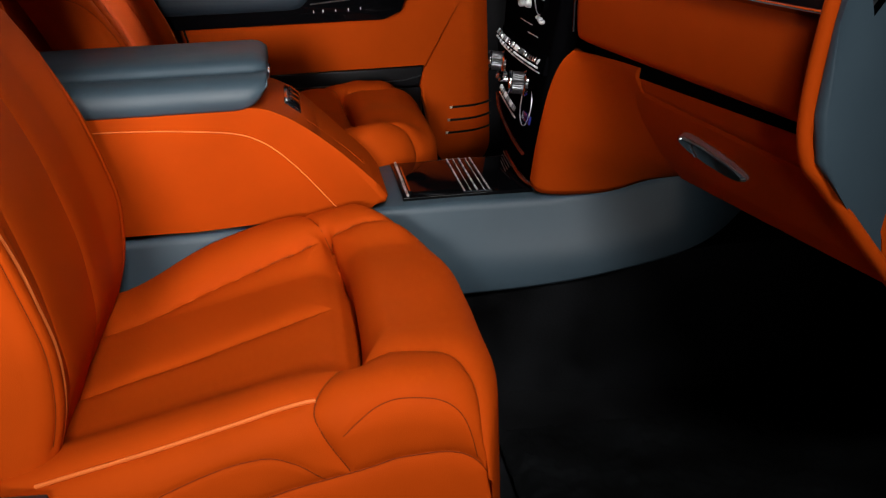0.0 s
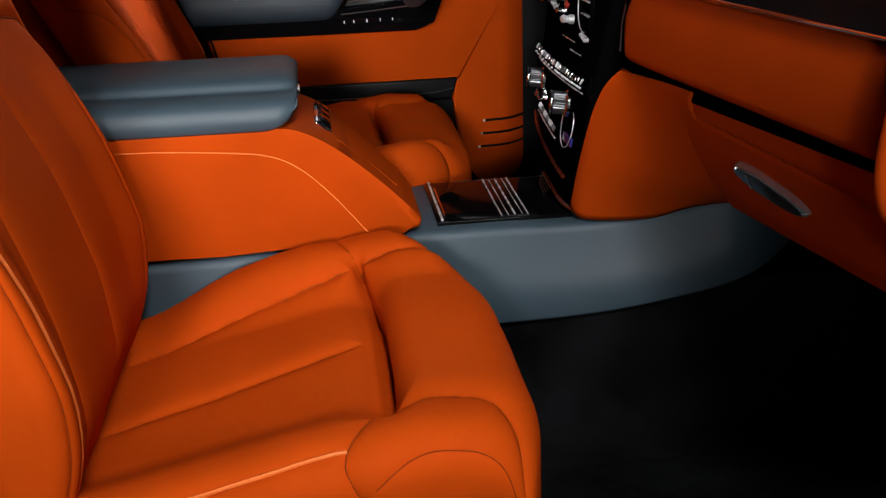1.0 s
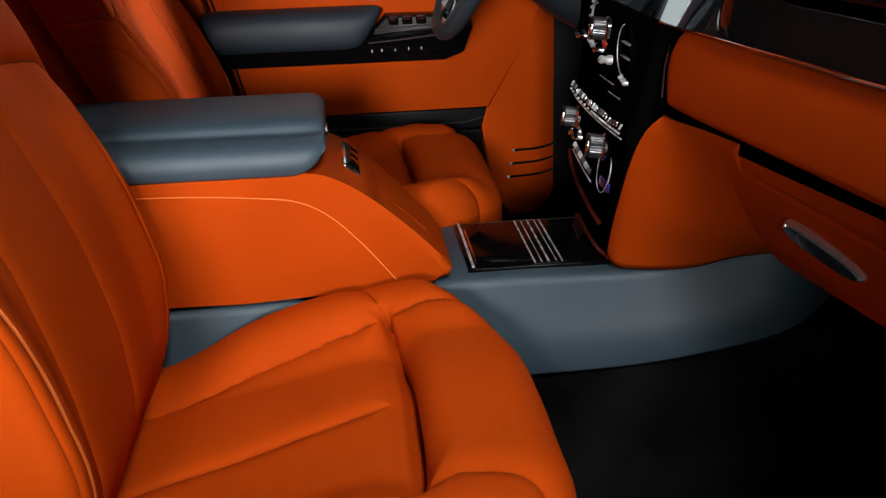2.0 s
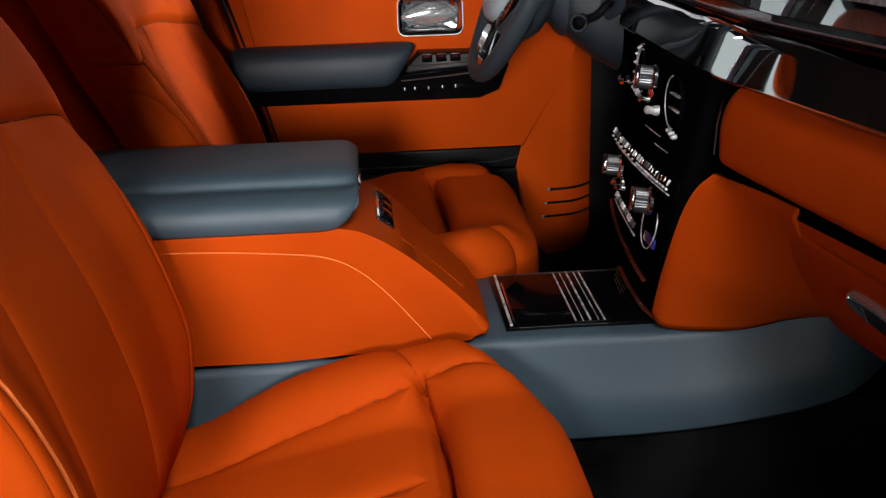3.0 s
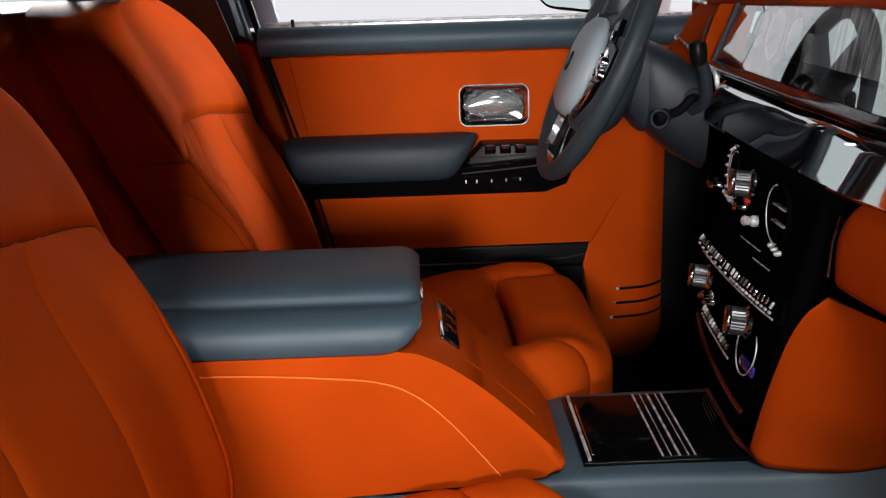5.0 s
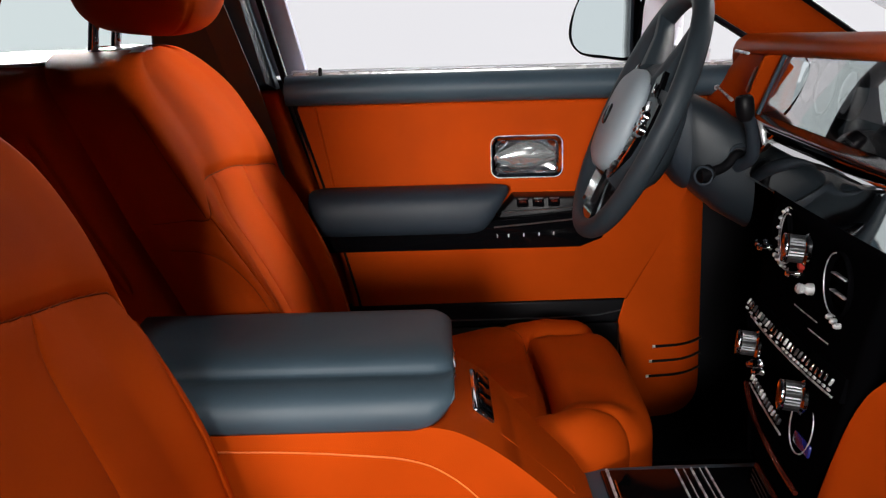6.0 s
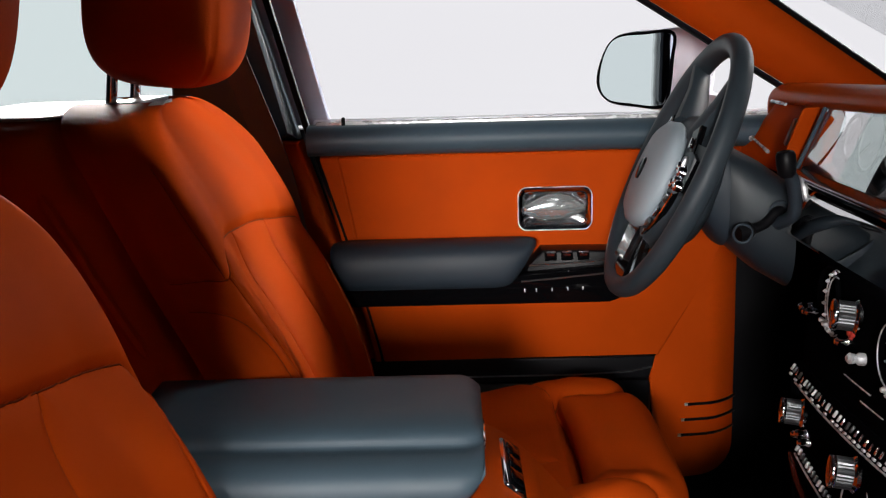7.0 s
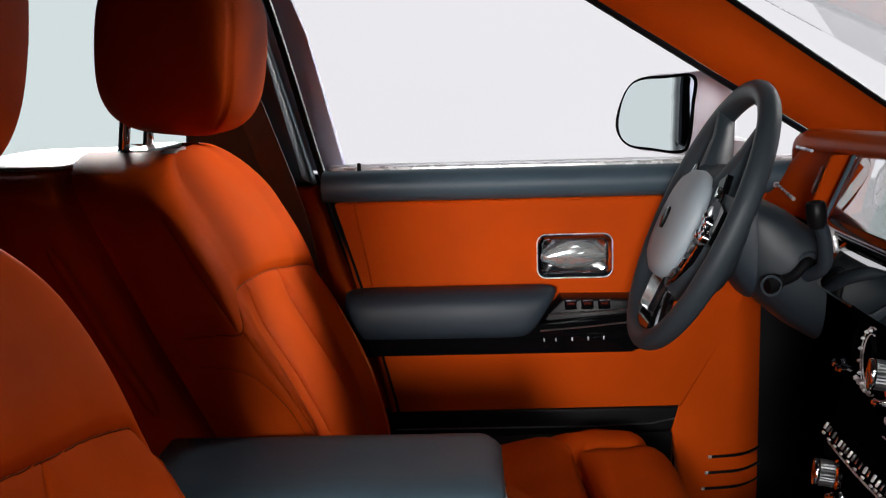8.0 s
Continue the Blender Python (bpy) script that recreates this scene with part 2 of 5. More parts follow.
floor_mat = thing("floor_mat", "thick black lambswool mat on the footwell carpet", "floor mat")
part("fleece", sheet(mat_pile, 130, 110, -0.012), WOOL, floor_mat, "", 180)
setting("wall_front", box(0.83, 0.86, -0.85, 0.85, -0.1, 0.86, 0), BLACK, "dark bulkhead at the front of the footwell", "bulkhead")
setting("wall_far_front", box(0.16, 0.83, 0.86, 0.90, -0.1, 0.78, 0), BLACK, "dark body side beside the footwell", "wall")
# unseen rear wall and windowless near door, there to darken the cabin
setting("wall_rear", box(-1.66, -1.62, -0.85, 0.85, -0.1, 1.26, 0), CHARCOAL, "unseen dark rear wall that closes off light", "wall")
setting("wall_near_rear", box(-1.62, -0.66, -0.88, -0.84, -0.1, 1.26, 0), CHARCOAL, "unseen opaque rear door that shades the seats", "door")
# unseen pillar, placed to shade the passenger seat's outer side
setting("pillar_near_unseen", box(-0.66, -0.505, -0.90, -0.80, -0.1, 1.26, 0.015), CHARCOAL, "unseen dark pillar added to shade the passenger seat", "pillar")
# unseen quarter, added to let in less light from the rear window
setting("wall_far_quarter", box(-1.62, -1.12, 0.87, 0.90, 0.8, 1.26, 0), CHARCOAL, "unseen rear quarter pillar that narrows the window light", "pillar")
setting("wall_far_tail", box(-3.6, -1.66, 0.86, 0.90, -0.1, 1.2, 0.02), GLOSS, "dark glossy rear flank of the car", "car body")
setting("wall_far_rear", box(-1.62, -0.30, 0.87, 0.90, -0.1, 0.812, 0), CHARCOAL, "dark rear door below its window", "door")


# unseen roof, included to block light from above; dark to limit bounce
def roof(u, v):
    x, y = -1.66 + 1.62 * u, -0.72 + 1.44 * v
    return x, y, 1.255 - 0.03 * (2 * v - 1) ** 4


setting("ceiling", sheet(roof, 10, 16, 0.03), LINER, "unseen dark roof lining that blocks light from above", "roof lining")
for n, (y0, y1) in (("trim_roof_near", (-0.80, -0.72)), ("trim_roof_far", (0.72, 0.80))):
    setting(n, prism([(-1.66, 1.19), (0.02, 1.19), (-0.06, 1.25), (-1.66, 1.25)], "y", y0, y1, 0.015), CHARCOAL, "unseen dark roof rail above the doors", "roof rail")

# far door pillar: padded lower orange, grey upper trim, black seal and outer painted frame
setting("pillar_orange", prism([(-0.70, 0.05), (-0.345, 0.05), (-0.352, 0.40), (-0.48, 0.797), (-0.70, 0.797)], "y", 0.80, 0.86, 0.012), LEATHER, "orange leather lower pillar trim behind the driver's door", "pillar trim")
setting("pillar_grey", prism([(-0.63, 1.25), (-0.70, 1.25), (-0.70, 0.80), (-0.481, 0.80), (-0.595, 1.19), (-0.61, 1.25)], "y", 0.795, 0.86, 0.014), GREY, "slate grey padded upper pillar trim", "pillar trim")
seal = curve_points([(-0.60, 0.825, 1.25), (-0.545, 0.825, 1.10), (-0.462, 0.815, 0.80), (-0.405, 0.805, 0.62), (-0.352, 0.80, 0.42), (-0.325, 0.80, 0.33), (-0.31, 0.80, 0.20)], 8)
setting("trim_seal", tube(seal, 0.007, 8), BLACK, "black rubber door seal", "door seal")
setting("trim_window_frame", prism([(-0.565, 1.25), (-0.64, 1.25), (-0.52, 0.82), (-0.430, 0.82), (-0.492, 1.06)], "y", 0.862, 0.885, 0.003), FRAME, "pale lilac painted window frame", "window frame")

# windscreen pillar, padded in orange
def pillar_far(u, v):
    a = Vector((-0.222, 0.722, 1.235)).lerp(Vector((0.372, 0.722, 0.862)), u)
    b = Vector((0.020, 0.715, 1.215)).lerp(Vector((0.565, 0.715, 0.845)), u)
    p = a.lerp(b, v)
    return p + Vector((0, -1, 0)) * 0.03 * math.sin(math.pi * v) ** 0.7


setting("pillar_front", sheet(pillar_far, 24, 14, -0.02), LEATHER, "orange leather windscreen pillar", "pillar trim")
setting("trim_pillar_seal", tube([Vector((-0.224, 0.728, 1.232)).lerp(Vector((0.370, 0.728, 0.858)), i / 10) for i in range(11)], 0.006, 8), BLACK, "black rubber seal along the windscreen pillar", "door seal")
setting("trim_screen_edge", tube([Vector((0.023, 0.716, 1.217)).lerp(Vector((0.57, 0.716, 0.845)), i / 10) for i in range(11)], 0.006, 8), BLACK, "black windscreen edge", "windscreen edge")
setting("window_1", sheet(lambda u, v: (0.0 + 0.72 * u, -0.716 + 1.432 * v, 1.235 - 0.40 * u), 4, 4, 0.004), CLEAR, "clear raked windscreen", "windscreen").visible_shadow = False

# ---------------------------------------------------------------- front seats


def split_parts(P, region, names, material, parent, flip, labels):
    """One mesh for each region of a sculpted grid P (rows, columns, 3)."""
    n, m = P.shape[:2]
    idx = np.arange(n * m).reshape(n, m)
    quads = np.stack([idx[:-1, :-1], idx[1:, :-1], idx[1:, 1:], idx[:-1, 1:]], -1).reshape(-1, 4)
    if flip:
        quads = quads[:, ::-1]
    rid = region[:-1, :-1].reshape(-1)
    flat = P.reshape(-1, 3)
    obs = {}
    for r, name in names.items():
        q = quads[rid == r]
        if not len(q):
            continue
        used, inv = np.unique(q, return_inverse=True)
        obs[r] = raw_part(name, flat[used], inv.reshape(-1, 4), material, parent, labels.get(r, ""))
    return obs


def seat_cushion(place, parent, flip):
    """place(x, v, z) puts seat coordinates (v: towards the door) into the room."""
    N, M = 330, 370
    S = np.linspace(0, 1, N)[:, None]
    V = np.linspace(-0.50, 0.50, M)[None, :]
    r = 0.048
    av = np.abs(V)
    th = np.clip((av - 0.242) / r, 0, math.pi / 2)
    v = np.sign(V) * (np.minimum(av, 0.242) + r * np.sin(th))
    drop = r * (1 - np.cos(th)) + np.maximum(0, av - 0.242 - r * math.pi / 2)
    xf = 0.055 - 0.115 * np.clip((-v - 0.06) / 0.23, 0, 1) ** 2.2 - 0.03 * np.clip((v - 0.13) / 0.16, 0, 1) ** 2
    rf = 0.065
    x0 = -0.47
    start = xf - rf
    L = (start - x0) + rf * math.pi / 2 + 0.16
    A = S * L
    X = x0 + A
    ph = np.clip((X - start) / rf, 0, math.pi / 2)
    x = np.minimum(X, start) + rf * np.sin(ph)
    dropf = rf * (1 - np.cos(ph)) + np.maximum(0, X - start - rf * math.pi / 2)
    V2 = V + 0 * X
    zc = np.where(x < -0.115, 0.325 + 0.235 * (x + 0.115), 0.325)
    bol = 0.034 * smooth01(0.13, 0.235, av) * (1 - smooth01(-0.2, -0.02, x) * np.where(V > 0, 0.5, 0.45)) * np.where(V < 0, 0.45 + 0.55 * smooth01(-0.42, -0.2, x), 1.0)
    roll = 0.026 * smooth01(-0.122, -0.062, x) * (1 - 0.5 * smooth01(0.14, 0.24, av))
    rise = 0.019 * smooth01(-0.42, -0.27, x) * (1 - smooth01(-0.02, 0.05, x)) * smooth01(0.13, 0.21, -V)
    z = zc + bol + roll + rise - drop - dropf
    # seams
    ib = bent([(-0.5, -0.150), (-0.2, -0.174), (-0.12, -0.190)])
    fl = bent([(-0.5, 0.034), (-0.3, 0.015), (-0.112, -0.016)])
    gr = bent([(-0.12, -0.190), (-0.110, -0.10), (-0.108, 0.05), (-0.112, 0.20)])
    fi = bent([(-0.12, -0.190), (-0.06, -0.198), (0.0, -0.206), (0.25, -0.21)])
    ci = bent([(-0.12, -0.190), (-0.155, -0.28), (-0.17, -0.34), (-0.17, -0.5)])
    fo = bent([(-0.112, 0.20), (-0.05, 0.188), (0.0, 0.205), (0.032, 0.25), (0.045, 0.29), (0.048, 0.32), (0.048, 0.338)])
    co = bent([(-0.112, 0.20), (-0.15, 0.272), (-0.145, 0.31), (-0.12, 0.358)])
    ob = bent([(-0.5, 0.272), (-0.3, 0.274), (-0.15, 0.270)])
    sk = bent([(-0.5, 0.375), (-0.2, 0.366), (-0.05, 0.353), (0.048, 0.338), (0.25, 0.332)])
    arc = bent([(-0.43, 0.37), (-0.36, 0.338), (-0.27, 0.318), (-0.21, 0.318), (-0.175, 0.335), (-0.145, 0.362)])
    parc = bent([(-0.125, 0.315), (-0.09, 0.292), (-0.04, 0.288), (0.0, 0.30), (0.018, 0.335)])
    sinkall = np.zeros_like(x)
    for line, h, w in ((ib, 0.014, 0.012), (fl, 0.010, 0.012), (gr, 0.030, 0.013), (gr, 0.054, 0.006), (fi, 0.014, 0.016), (ci, 0.006, 0.012), (fo, 0.012, 0.018), (co, 0.006, 0.010), (ob, 0.005, 0.008), (sk, 0.006, 0.010), (arc, 0.0025, 0.004), (parc, 0.002, 0.004), (ib, 0.017, 0.003), (fl, 0.013, 0.003), (ci, 0.009, 0.003), (fi, 0.017, 0.003), (co, 0.007, 0.004)):
        sinkall = np.maximum(sinkall, h * np.exp(-seam_distance(X, V2, line) / w))
    # soft wrinkles of the hide
    wr = 0.0006 * np.sin(17 * x + 5 * np.sin(7 * v)) * np.sin(13 * v + 4 * np.sin(9 * x))
    P = np.stack([x, v + 0 * x, z], -1)
    du, dv = np.gradient(P, axis=0), np.gradient(P, axis=1)
    nrm = np.cross(du, dv)
    nrm /= np.linalg.norm(nrm, axis=-1, keepdims=True) + 1e-12
    P = P - nrm * (sinkall - wr)[..., None]
    P[..., 2] = np.maximum(P[..., 2], 0.115)
    # regions
    xs = lambda line, val: np.interp(val, *zip(*sorted((b, a) for a, b in line)))
    vs = lambda line, val: np.interp(val, *zip(*sorted(line)))
    front = X > np.where(V2 < -0.190, xs(ci, -np.abs(V2)), np.where(V2 > 0.2, np.interp(V2, [0.2, 0.272, 0.31, 0.358], [-0.112, -0.15, -0.145, -0.12]), xs(gr, V2)))
    reg = np.zeros(X.shape, int)
    reg[front] = 3
    reg[front & (V2 < vs(fi, X))] = 4
    reg[front & (V2 > vs(fo, X))] = 5
    rear = ~front
    reg[rear & (V2 < vs(ib, X))] = 1
    reg[rear & (V2 >= vs(ib, X)) & (V2 < vs(fl, X))] = 2
    reg[rear & (V2 >= vs(ob, X))] = 6
    reg[(V2 > vs(sk, X))] = 7
    world_pts = place(P)
    split_parts(world_pts, reg, {0: "seat_panel", 1: "inner_bolster", 2: "seat_panel", 3: "thigh_roll", 4: "inner_front_pad", 5: "outer_front_pad", 6: "outer_bolster", 7: "side_skirt"}, LEATHER, parent, flip, {})

    def on(line, lift=0.0015):
        Q = P + nrm * lift
        pts = []
        for a, s in line:
            jf = (s + 0.5) * (M - 1)
            j0 = min(M - 2, int(jf))
            two = [[np.interp(a, X[:, j], Q[:, j, k]) for k in range(3)] for j in (j0, j0 + 1)]
            pts.append(Vector(place(np.array(two[0]) * (1 - jf + j0) + np.array(two[1]) * (jf - j0))))
        return [p for k, p in enumerate(pts) if k == 0 or (p - pts[k - 1]).length > 1e-4]
    part("piping", tube(on([q for q in ob if q[0] > -0.44]), 0.0022, 6), THREAD, parent, "raised pale orange piping along the cushion")
    # lines laid in the cushion grooves put the seams' shade into colour
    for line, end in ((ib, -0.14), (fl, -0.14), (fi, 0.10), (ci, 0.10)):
        part("seam", tube(on([q for q in line if -0.45 < q[0] < end and abs(q[1]) < 0.36], 0.0002), 0.0007, 5), SEAM_SHADE, parent, "stitched seam, its groove shade a dark line")
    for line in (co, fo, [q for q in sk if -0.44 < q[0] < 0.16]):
        part("seam", tube(on(line, 0.0), 0.0008, 5), SEAM_SHADE, parent, "stitched seam, its groove shade a dark line")
    # the stitched arcs take the same shade colour
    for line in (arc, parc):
        part("stitching", tube(on(line, 0.0002), 0.0006, 5), SEAM_SHADE, parent)
    base = [(-0.44, -0.24), (0.0, -0.22), (0.0, 0.22), (-0.44, 0.24)]
    part("seat_base", loft([[Vector(place(np.array((a, b, h)))) for a, b in base] for h in (0.05, 0.09, 0.13)]), BLACK, parent, "black plastic seat base on the carpet")


BACK_Z = [0.22, 0.283, 0.333, 0.41, 0.524, 0.60, 0.687, 0.75, 0.81, 0.86, 0.90]
BACK_X = [-0.435, -0.412, -0.396, -0.393, -0.426, -0.462, -0.510, -0.538, -0.570, -0.600, -0.628]


def back_x(z):
    h = np.linspace(0.05, 1.05, 401)
    w = np.exp(-0.5 * (np.linspace(-0.1, 0.1, 81) / 0.022) ** 2)
    ends = np.interp(h, BACK_Z, BACK_X) + np.where(h < 0.22, (h - 0.22) * 0.36, 0) - np.where(h > 0.90, (h - 0.90) * 0.6, 0)
    soft = np.convolve(ends, w / w.sum(), "same")
    return np.interp(z, h[45:-45], soft[45:-45])


def seat_back(place, parent, flip, shift, lift):
    """shift: how far the flutes lie off the middle; lift: how far the shoulder seam rises towards the console."""
    N, M, VM = 320, 400, 0.375
    z = np.linspace(0, 1, N)[:, None] * 0.672 + 0.225
    V = np.linspace(-VM, VM, M)[None, :]
    zz = z + 0 * V
    xe = back_x(z)
    top = np.clip((z - 0.745) / (0.8985 - 0.745), 0, 1)
    hw = 0.268 * (1 - top ** 2.9) ** (1 / 2.9)
    hw = np.maximum(hw, 0.02)
    hw = hw * (0.94 + 0.06 * smooth01(0.25, 0.45, z))
    r = np.minimum(0.03, hw * 0.9)
    flat = hw - r
    flat0 = 0.242
    av = np.abs(V)
    sc = flat / flat0
    th = np.clip((av - flat0) / 0.03, 0, math.pi / 2)
    v = np.sign(V) * (np.minimum(av, flat0) * sc + r * np.sin(th))
    depth = r * (1 - np.cos(th)) + np.maximum(0, av - flat0 - 0.03 * math.pi / 2)
    # the rear of the pad turns in towards the gap before the shell
    v = v * (1 - 0.05 * smooth01(VM - 0.04, VM, av))
    hollow = 0.013 * smooth01(0.30, 0.42, z) * (1 - smooth01(0.66, 0.76, z)) + 0.006
    x = xe - hollow * (1 - smooth01(0.165, 0.238, av)) - depth - 0.012 * smooth01(0.80, 0.8985, z)
    SV, SZ = [0, 0.07, 0.157, 0.225, 0.244, 0.262, 0.30, 0.47], [0.722, 0.713, 0.700, 0.692, 0.682, 0.655, 0.652, 0.648]

    def seam_height(w):
        return np.interp(np.abs(w), SV, SZ) + lift * np.clip(-np.asarray(w) / 0.2, 0, 1)
    seam_z = seam_height(V)
    # the padded shoulder stands proud of the fluted panel below it
    x = x + 0.004 * smooth01(-0.002, 0.016, zz - seam_z) * (1 - smooth01(0.03, 0.13, zz - seam_z)) * (1 - smooth01(0.235, 0.262, av))
    # seams, as (height, across)
    sh = bent([(float(seam_height(w)), w) for w in (-0.30, -0.262, -0.244, -0.225, -0.157, -0.07, 0.0, 0.07, 0.157, 0.225, 0.244, 0.262, 0.30)], 8)
    ends = {e: float(seam_height(e * 0.30)) for e in (-1, 1)}
    sid, sid2 = (bent([(ends[e], e * 0.30), (ends[e] - 0.004, e * 0.345)]) for e in (-1, 1))
    lines = [bent([(ends[e] + 0.003, e * 0.271), (0.76, e * 0.280), (0.83, e * 0.285)]) for e in (-1, 1)]
    fl = [bent([(float(seam_height(shift - 0.10)), shift - 0.10), (0.64, shift - 0.076), (0.53, shift - 0.062), (0.38, shift - 0.046), (0.22, shift - 0.040)]),
          bent([(float(seam_height(shift + 0.108)), shift + 0.108), (0.613, shift + 0.118), (0.553, shift + 0.133), (0.478, shift + 0.146), (0.22, shift + 0.160)])]
    pip = [bent([(0.225, e * 0.232), (0.45, e * 0.236), (0.562, e * 0.240), (0.62, e * 0.250), (ends[e] + 0.004, e * 0.262)]) for e in (-1, 1)]
    arc = [bent([(0.30, e * 0.262), (0.45, e * 0.262), (0.579, e * 0.264), (0.622, e * 0.272), (0.645, e * 0.286), (0.655, e * 0.31), (0.657, e * 0.34)]) for e in (-1, 1)]
    sink = np.zeros_like(x)
    for line, h, w in [(sh, 0.006, 0.012), (sh, 0.009, 0.003)] + [(a, 0.005, 0.004) for a in (sid, sid2)] + [(a, 0.004, 0.0035) for a in lines] + [(a, 0.007, 0.010) for a in fl] + [(a, 0.011, 0.003) for a in fl] + [(a, 0.005, 0.006) for a in pip] + [(a, 0.0025, 0.004) for a in arc]:
        sink = np.maximum(sink, h * np.exp(-seam_distance(zz, V + 0 * z, line) / w))
    P = np.stack([x, v + 0 * x, zz], -1)
    du, dv = np.gradient(P, axis=0), np.gradient(P, axis=1)
    nrm = -np.cross(du, dv)
    nrm /= np.linalg.norm(nrm, axis=-1, keepdims=True) + 1e-12
    if nrm[N // 2, M // 2, 0] < 0:
        nrm = -nrm
    wr = 0.0006 * np.sin(15 * zz + 5 * np.sin(9 * v)) * np.sin(12 * v + 5 * np.sin(8 * zz))
    P = P - nrm * (sink - wr)[..., None]
    V2 = V + 0 * z
    vs = lambda line, val: np.interp(val, *zip(*sorted(line)))
    shz = seam_height(V2)
    reg = np.full(x.shape, 1)
    low = zz < shz
    reg[low & (V2 < vs(fl[0], zz))] = 2
    reg[low & (V2 > vs(fl[1], zz))] = 3
    reg[low & (V2 >= vs(fl[0], zz)) & (V2 <= vs(fl[1], zz))] = 0
    reg[low & (V2 < vs(pip[0], zz))] = 4
    reg[low & (V2 > vs(pip[1], zz))] = 5
    split_parts(place(P), reg, {0: "centre_flute", 1: "shoulder_panel", 2: "side_flute", 3: "side_flute", 4: "inner_back_bolster", 5: "outer_back_bolster"}, LEATHER, parent, not flip, {})

    def on_back(line, off=0.0006):
        Q = P + nrm * off
        pts = []
        for h, s in line:
            fi, fj = (h - 0.225) / 0.672 * (N - 1), (s + VM) / (2 * VM) * (M - 1)
            i0, j0 = min(N - 2, max(0, int(fi))), min(M - 2, max(0, int(fj)))
            u, w = fi - i0, fj - j0
            q = (Q[i0, j0] * (1 - u) + Q[i0 + 1, j0] * u) * (1 - w) + (Q[i0, j0 + 1] * (1 - u) + Q[i0 + 1, j0 + 1] * u) * w
            pts.append(Vector(place(q)))
        return [p for k, p in enumerate(pts) if k == 0 or (p - pts[k - 1]).length > 1e-4]
    for e in (0, 1):
        part("piping", tube(on_back([q for q in pip[e] if q[0] > 0.235], 0.0015), 0.0024, 6), THREAD if e else LEATHER, parent)
    # backrest grooves get their shade as thin dark lines too
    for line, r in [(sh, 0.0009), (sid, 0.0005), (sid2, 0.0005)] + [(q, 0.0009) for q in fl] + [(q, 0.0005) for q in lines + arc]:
        part("seam", tube(on_back([q for q in line if q[0] > 0.23]), r, 5), SEAM_SHADE, parent, "stitched seam, its groove shade a dark line")
    # rear shell
    rings = []
    for k in range(40):
        a = math.sin(math.pi / 2 * k / 39)
        h = 0.20 + 0.69 * a
        tp = max(0, (h - 0.75) / (0.892 - 0.75))
        w = max(0.02, 0.262 * (1 - tp ** 3.4) ** (1 / 3.4) if tp < 1 else 0.02)
        cx = float(back_x(h)) - 0.190 - 0.01 * smooth01(0.8, 0.9, h)
        ring = []
        for q in range(28):
            ang = 2 * math.pi * q / 28
            c, s_ = math.cos(ang), math.sin(ang)
            e = 0.42
            ring.append(Vector(place(np.array((cx + 0.07 * math.copysign(abs(c) ** e, c), w * math.copysign(abs(s_) ** e, s_), h)))))
        rings.append(ring)
    part("rear_shell", loft(rings), LEATHER, parent, "orange leather rear shell of the backrest", 180)
    ridge = [Vector(place(np.array((float(back_x(h)) - 0.168 - 0.05 * (h - 0.62), -0.262, h)))) for h in np.linspace(0.60, 0.80, 14)]
    part("side_ridge", tube(ridge, [0.003] + [0.008] * 12 + [0.003], 8), LEATHER, parent, "raised leather welt on the shell's side")
    mid = [sum((p for p in r), Vector()) / len(r) for r in rings]
    # thin pale skin paints the sheen on the shell's top
    cap = [[mid[k] + (p - mid[k]) * 1.006 + Vector((0, 0, 0.0012)) for p in rings[k]] for k in range(35, 40)]
    part("top_sheen", loft(cap), TOP_SHEEN, parent, "pale painted sheen on top of the rear shell", 180)
    # a second pale skin for the sheen on the pad's top edge
    rows = [i for i in range(N) if 0.891 < z[i, 0]]
    cols = [j for j in range(M) if -0.27 < V[0, j] < -0.04]
    bm = bmesh.new()
    net = [[bm.verts.new(Vector(place(P[i, j] + nrm[i, j] * 0.001 + np.array((0, 0, 0.001))))) for j in cols[::3]] for i in rows]
    for p, q in zip(net, net[1:]):
        for k in range(len(p) - 1):
            bm.faces.new((p[k], p[k + 1], q[k + 1], q[k]))
    part("top_sheen", bm, TOP_SHEEN, parent, "pale painted sheen beside the headrest posts", 180)


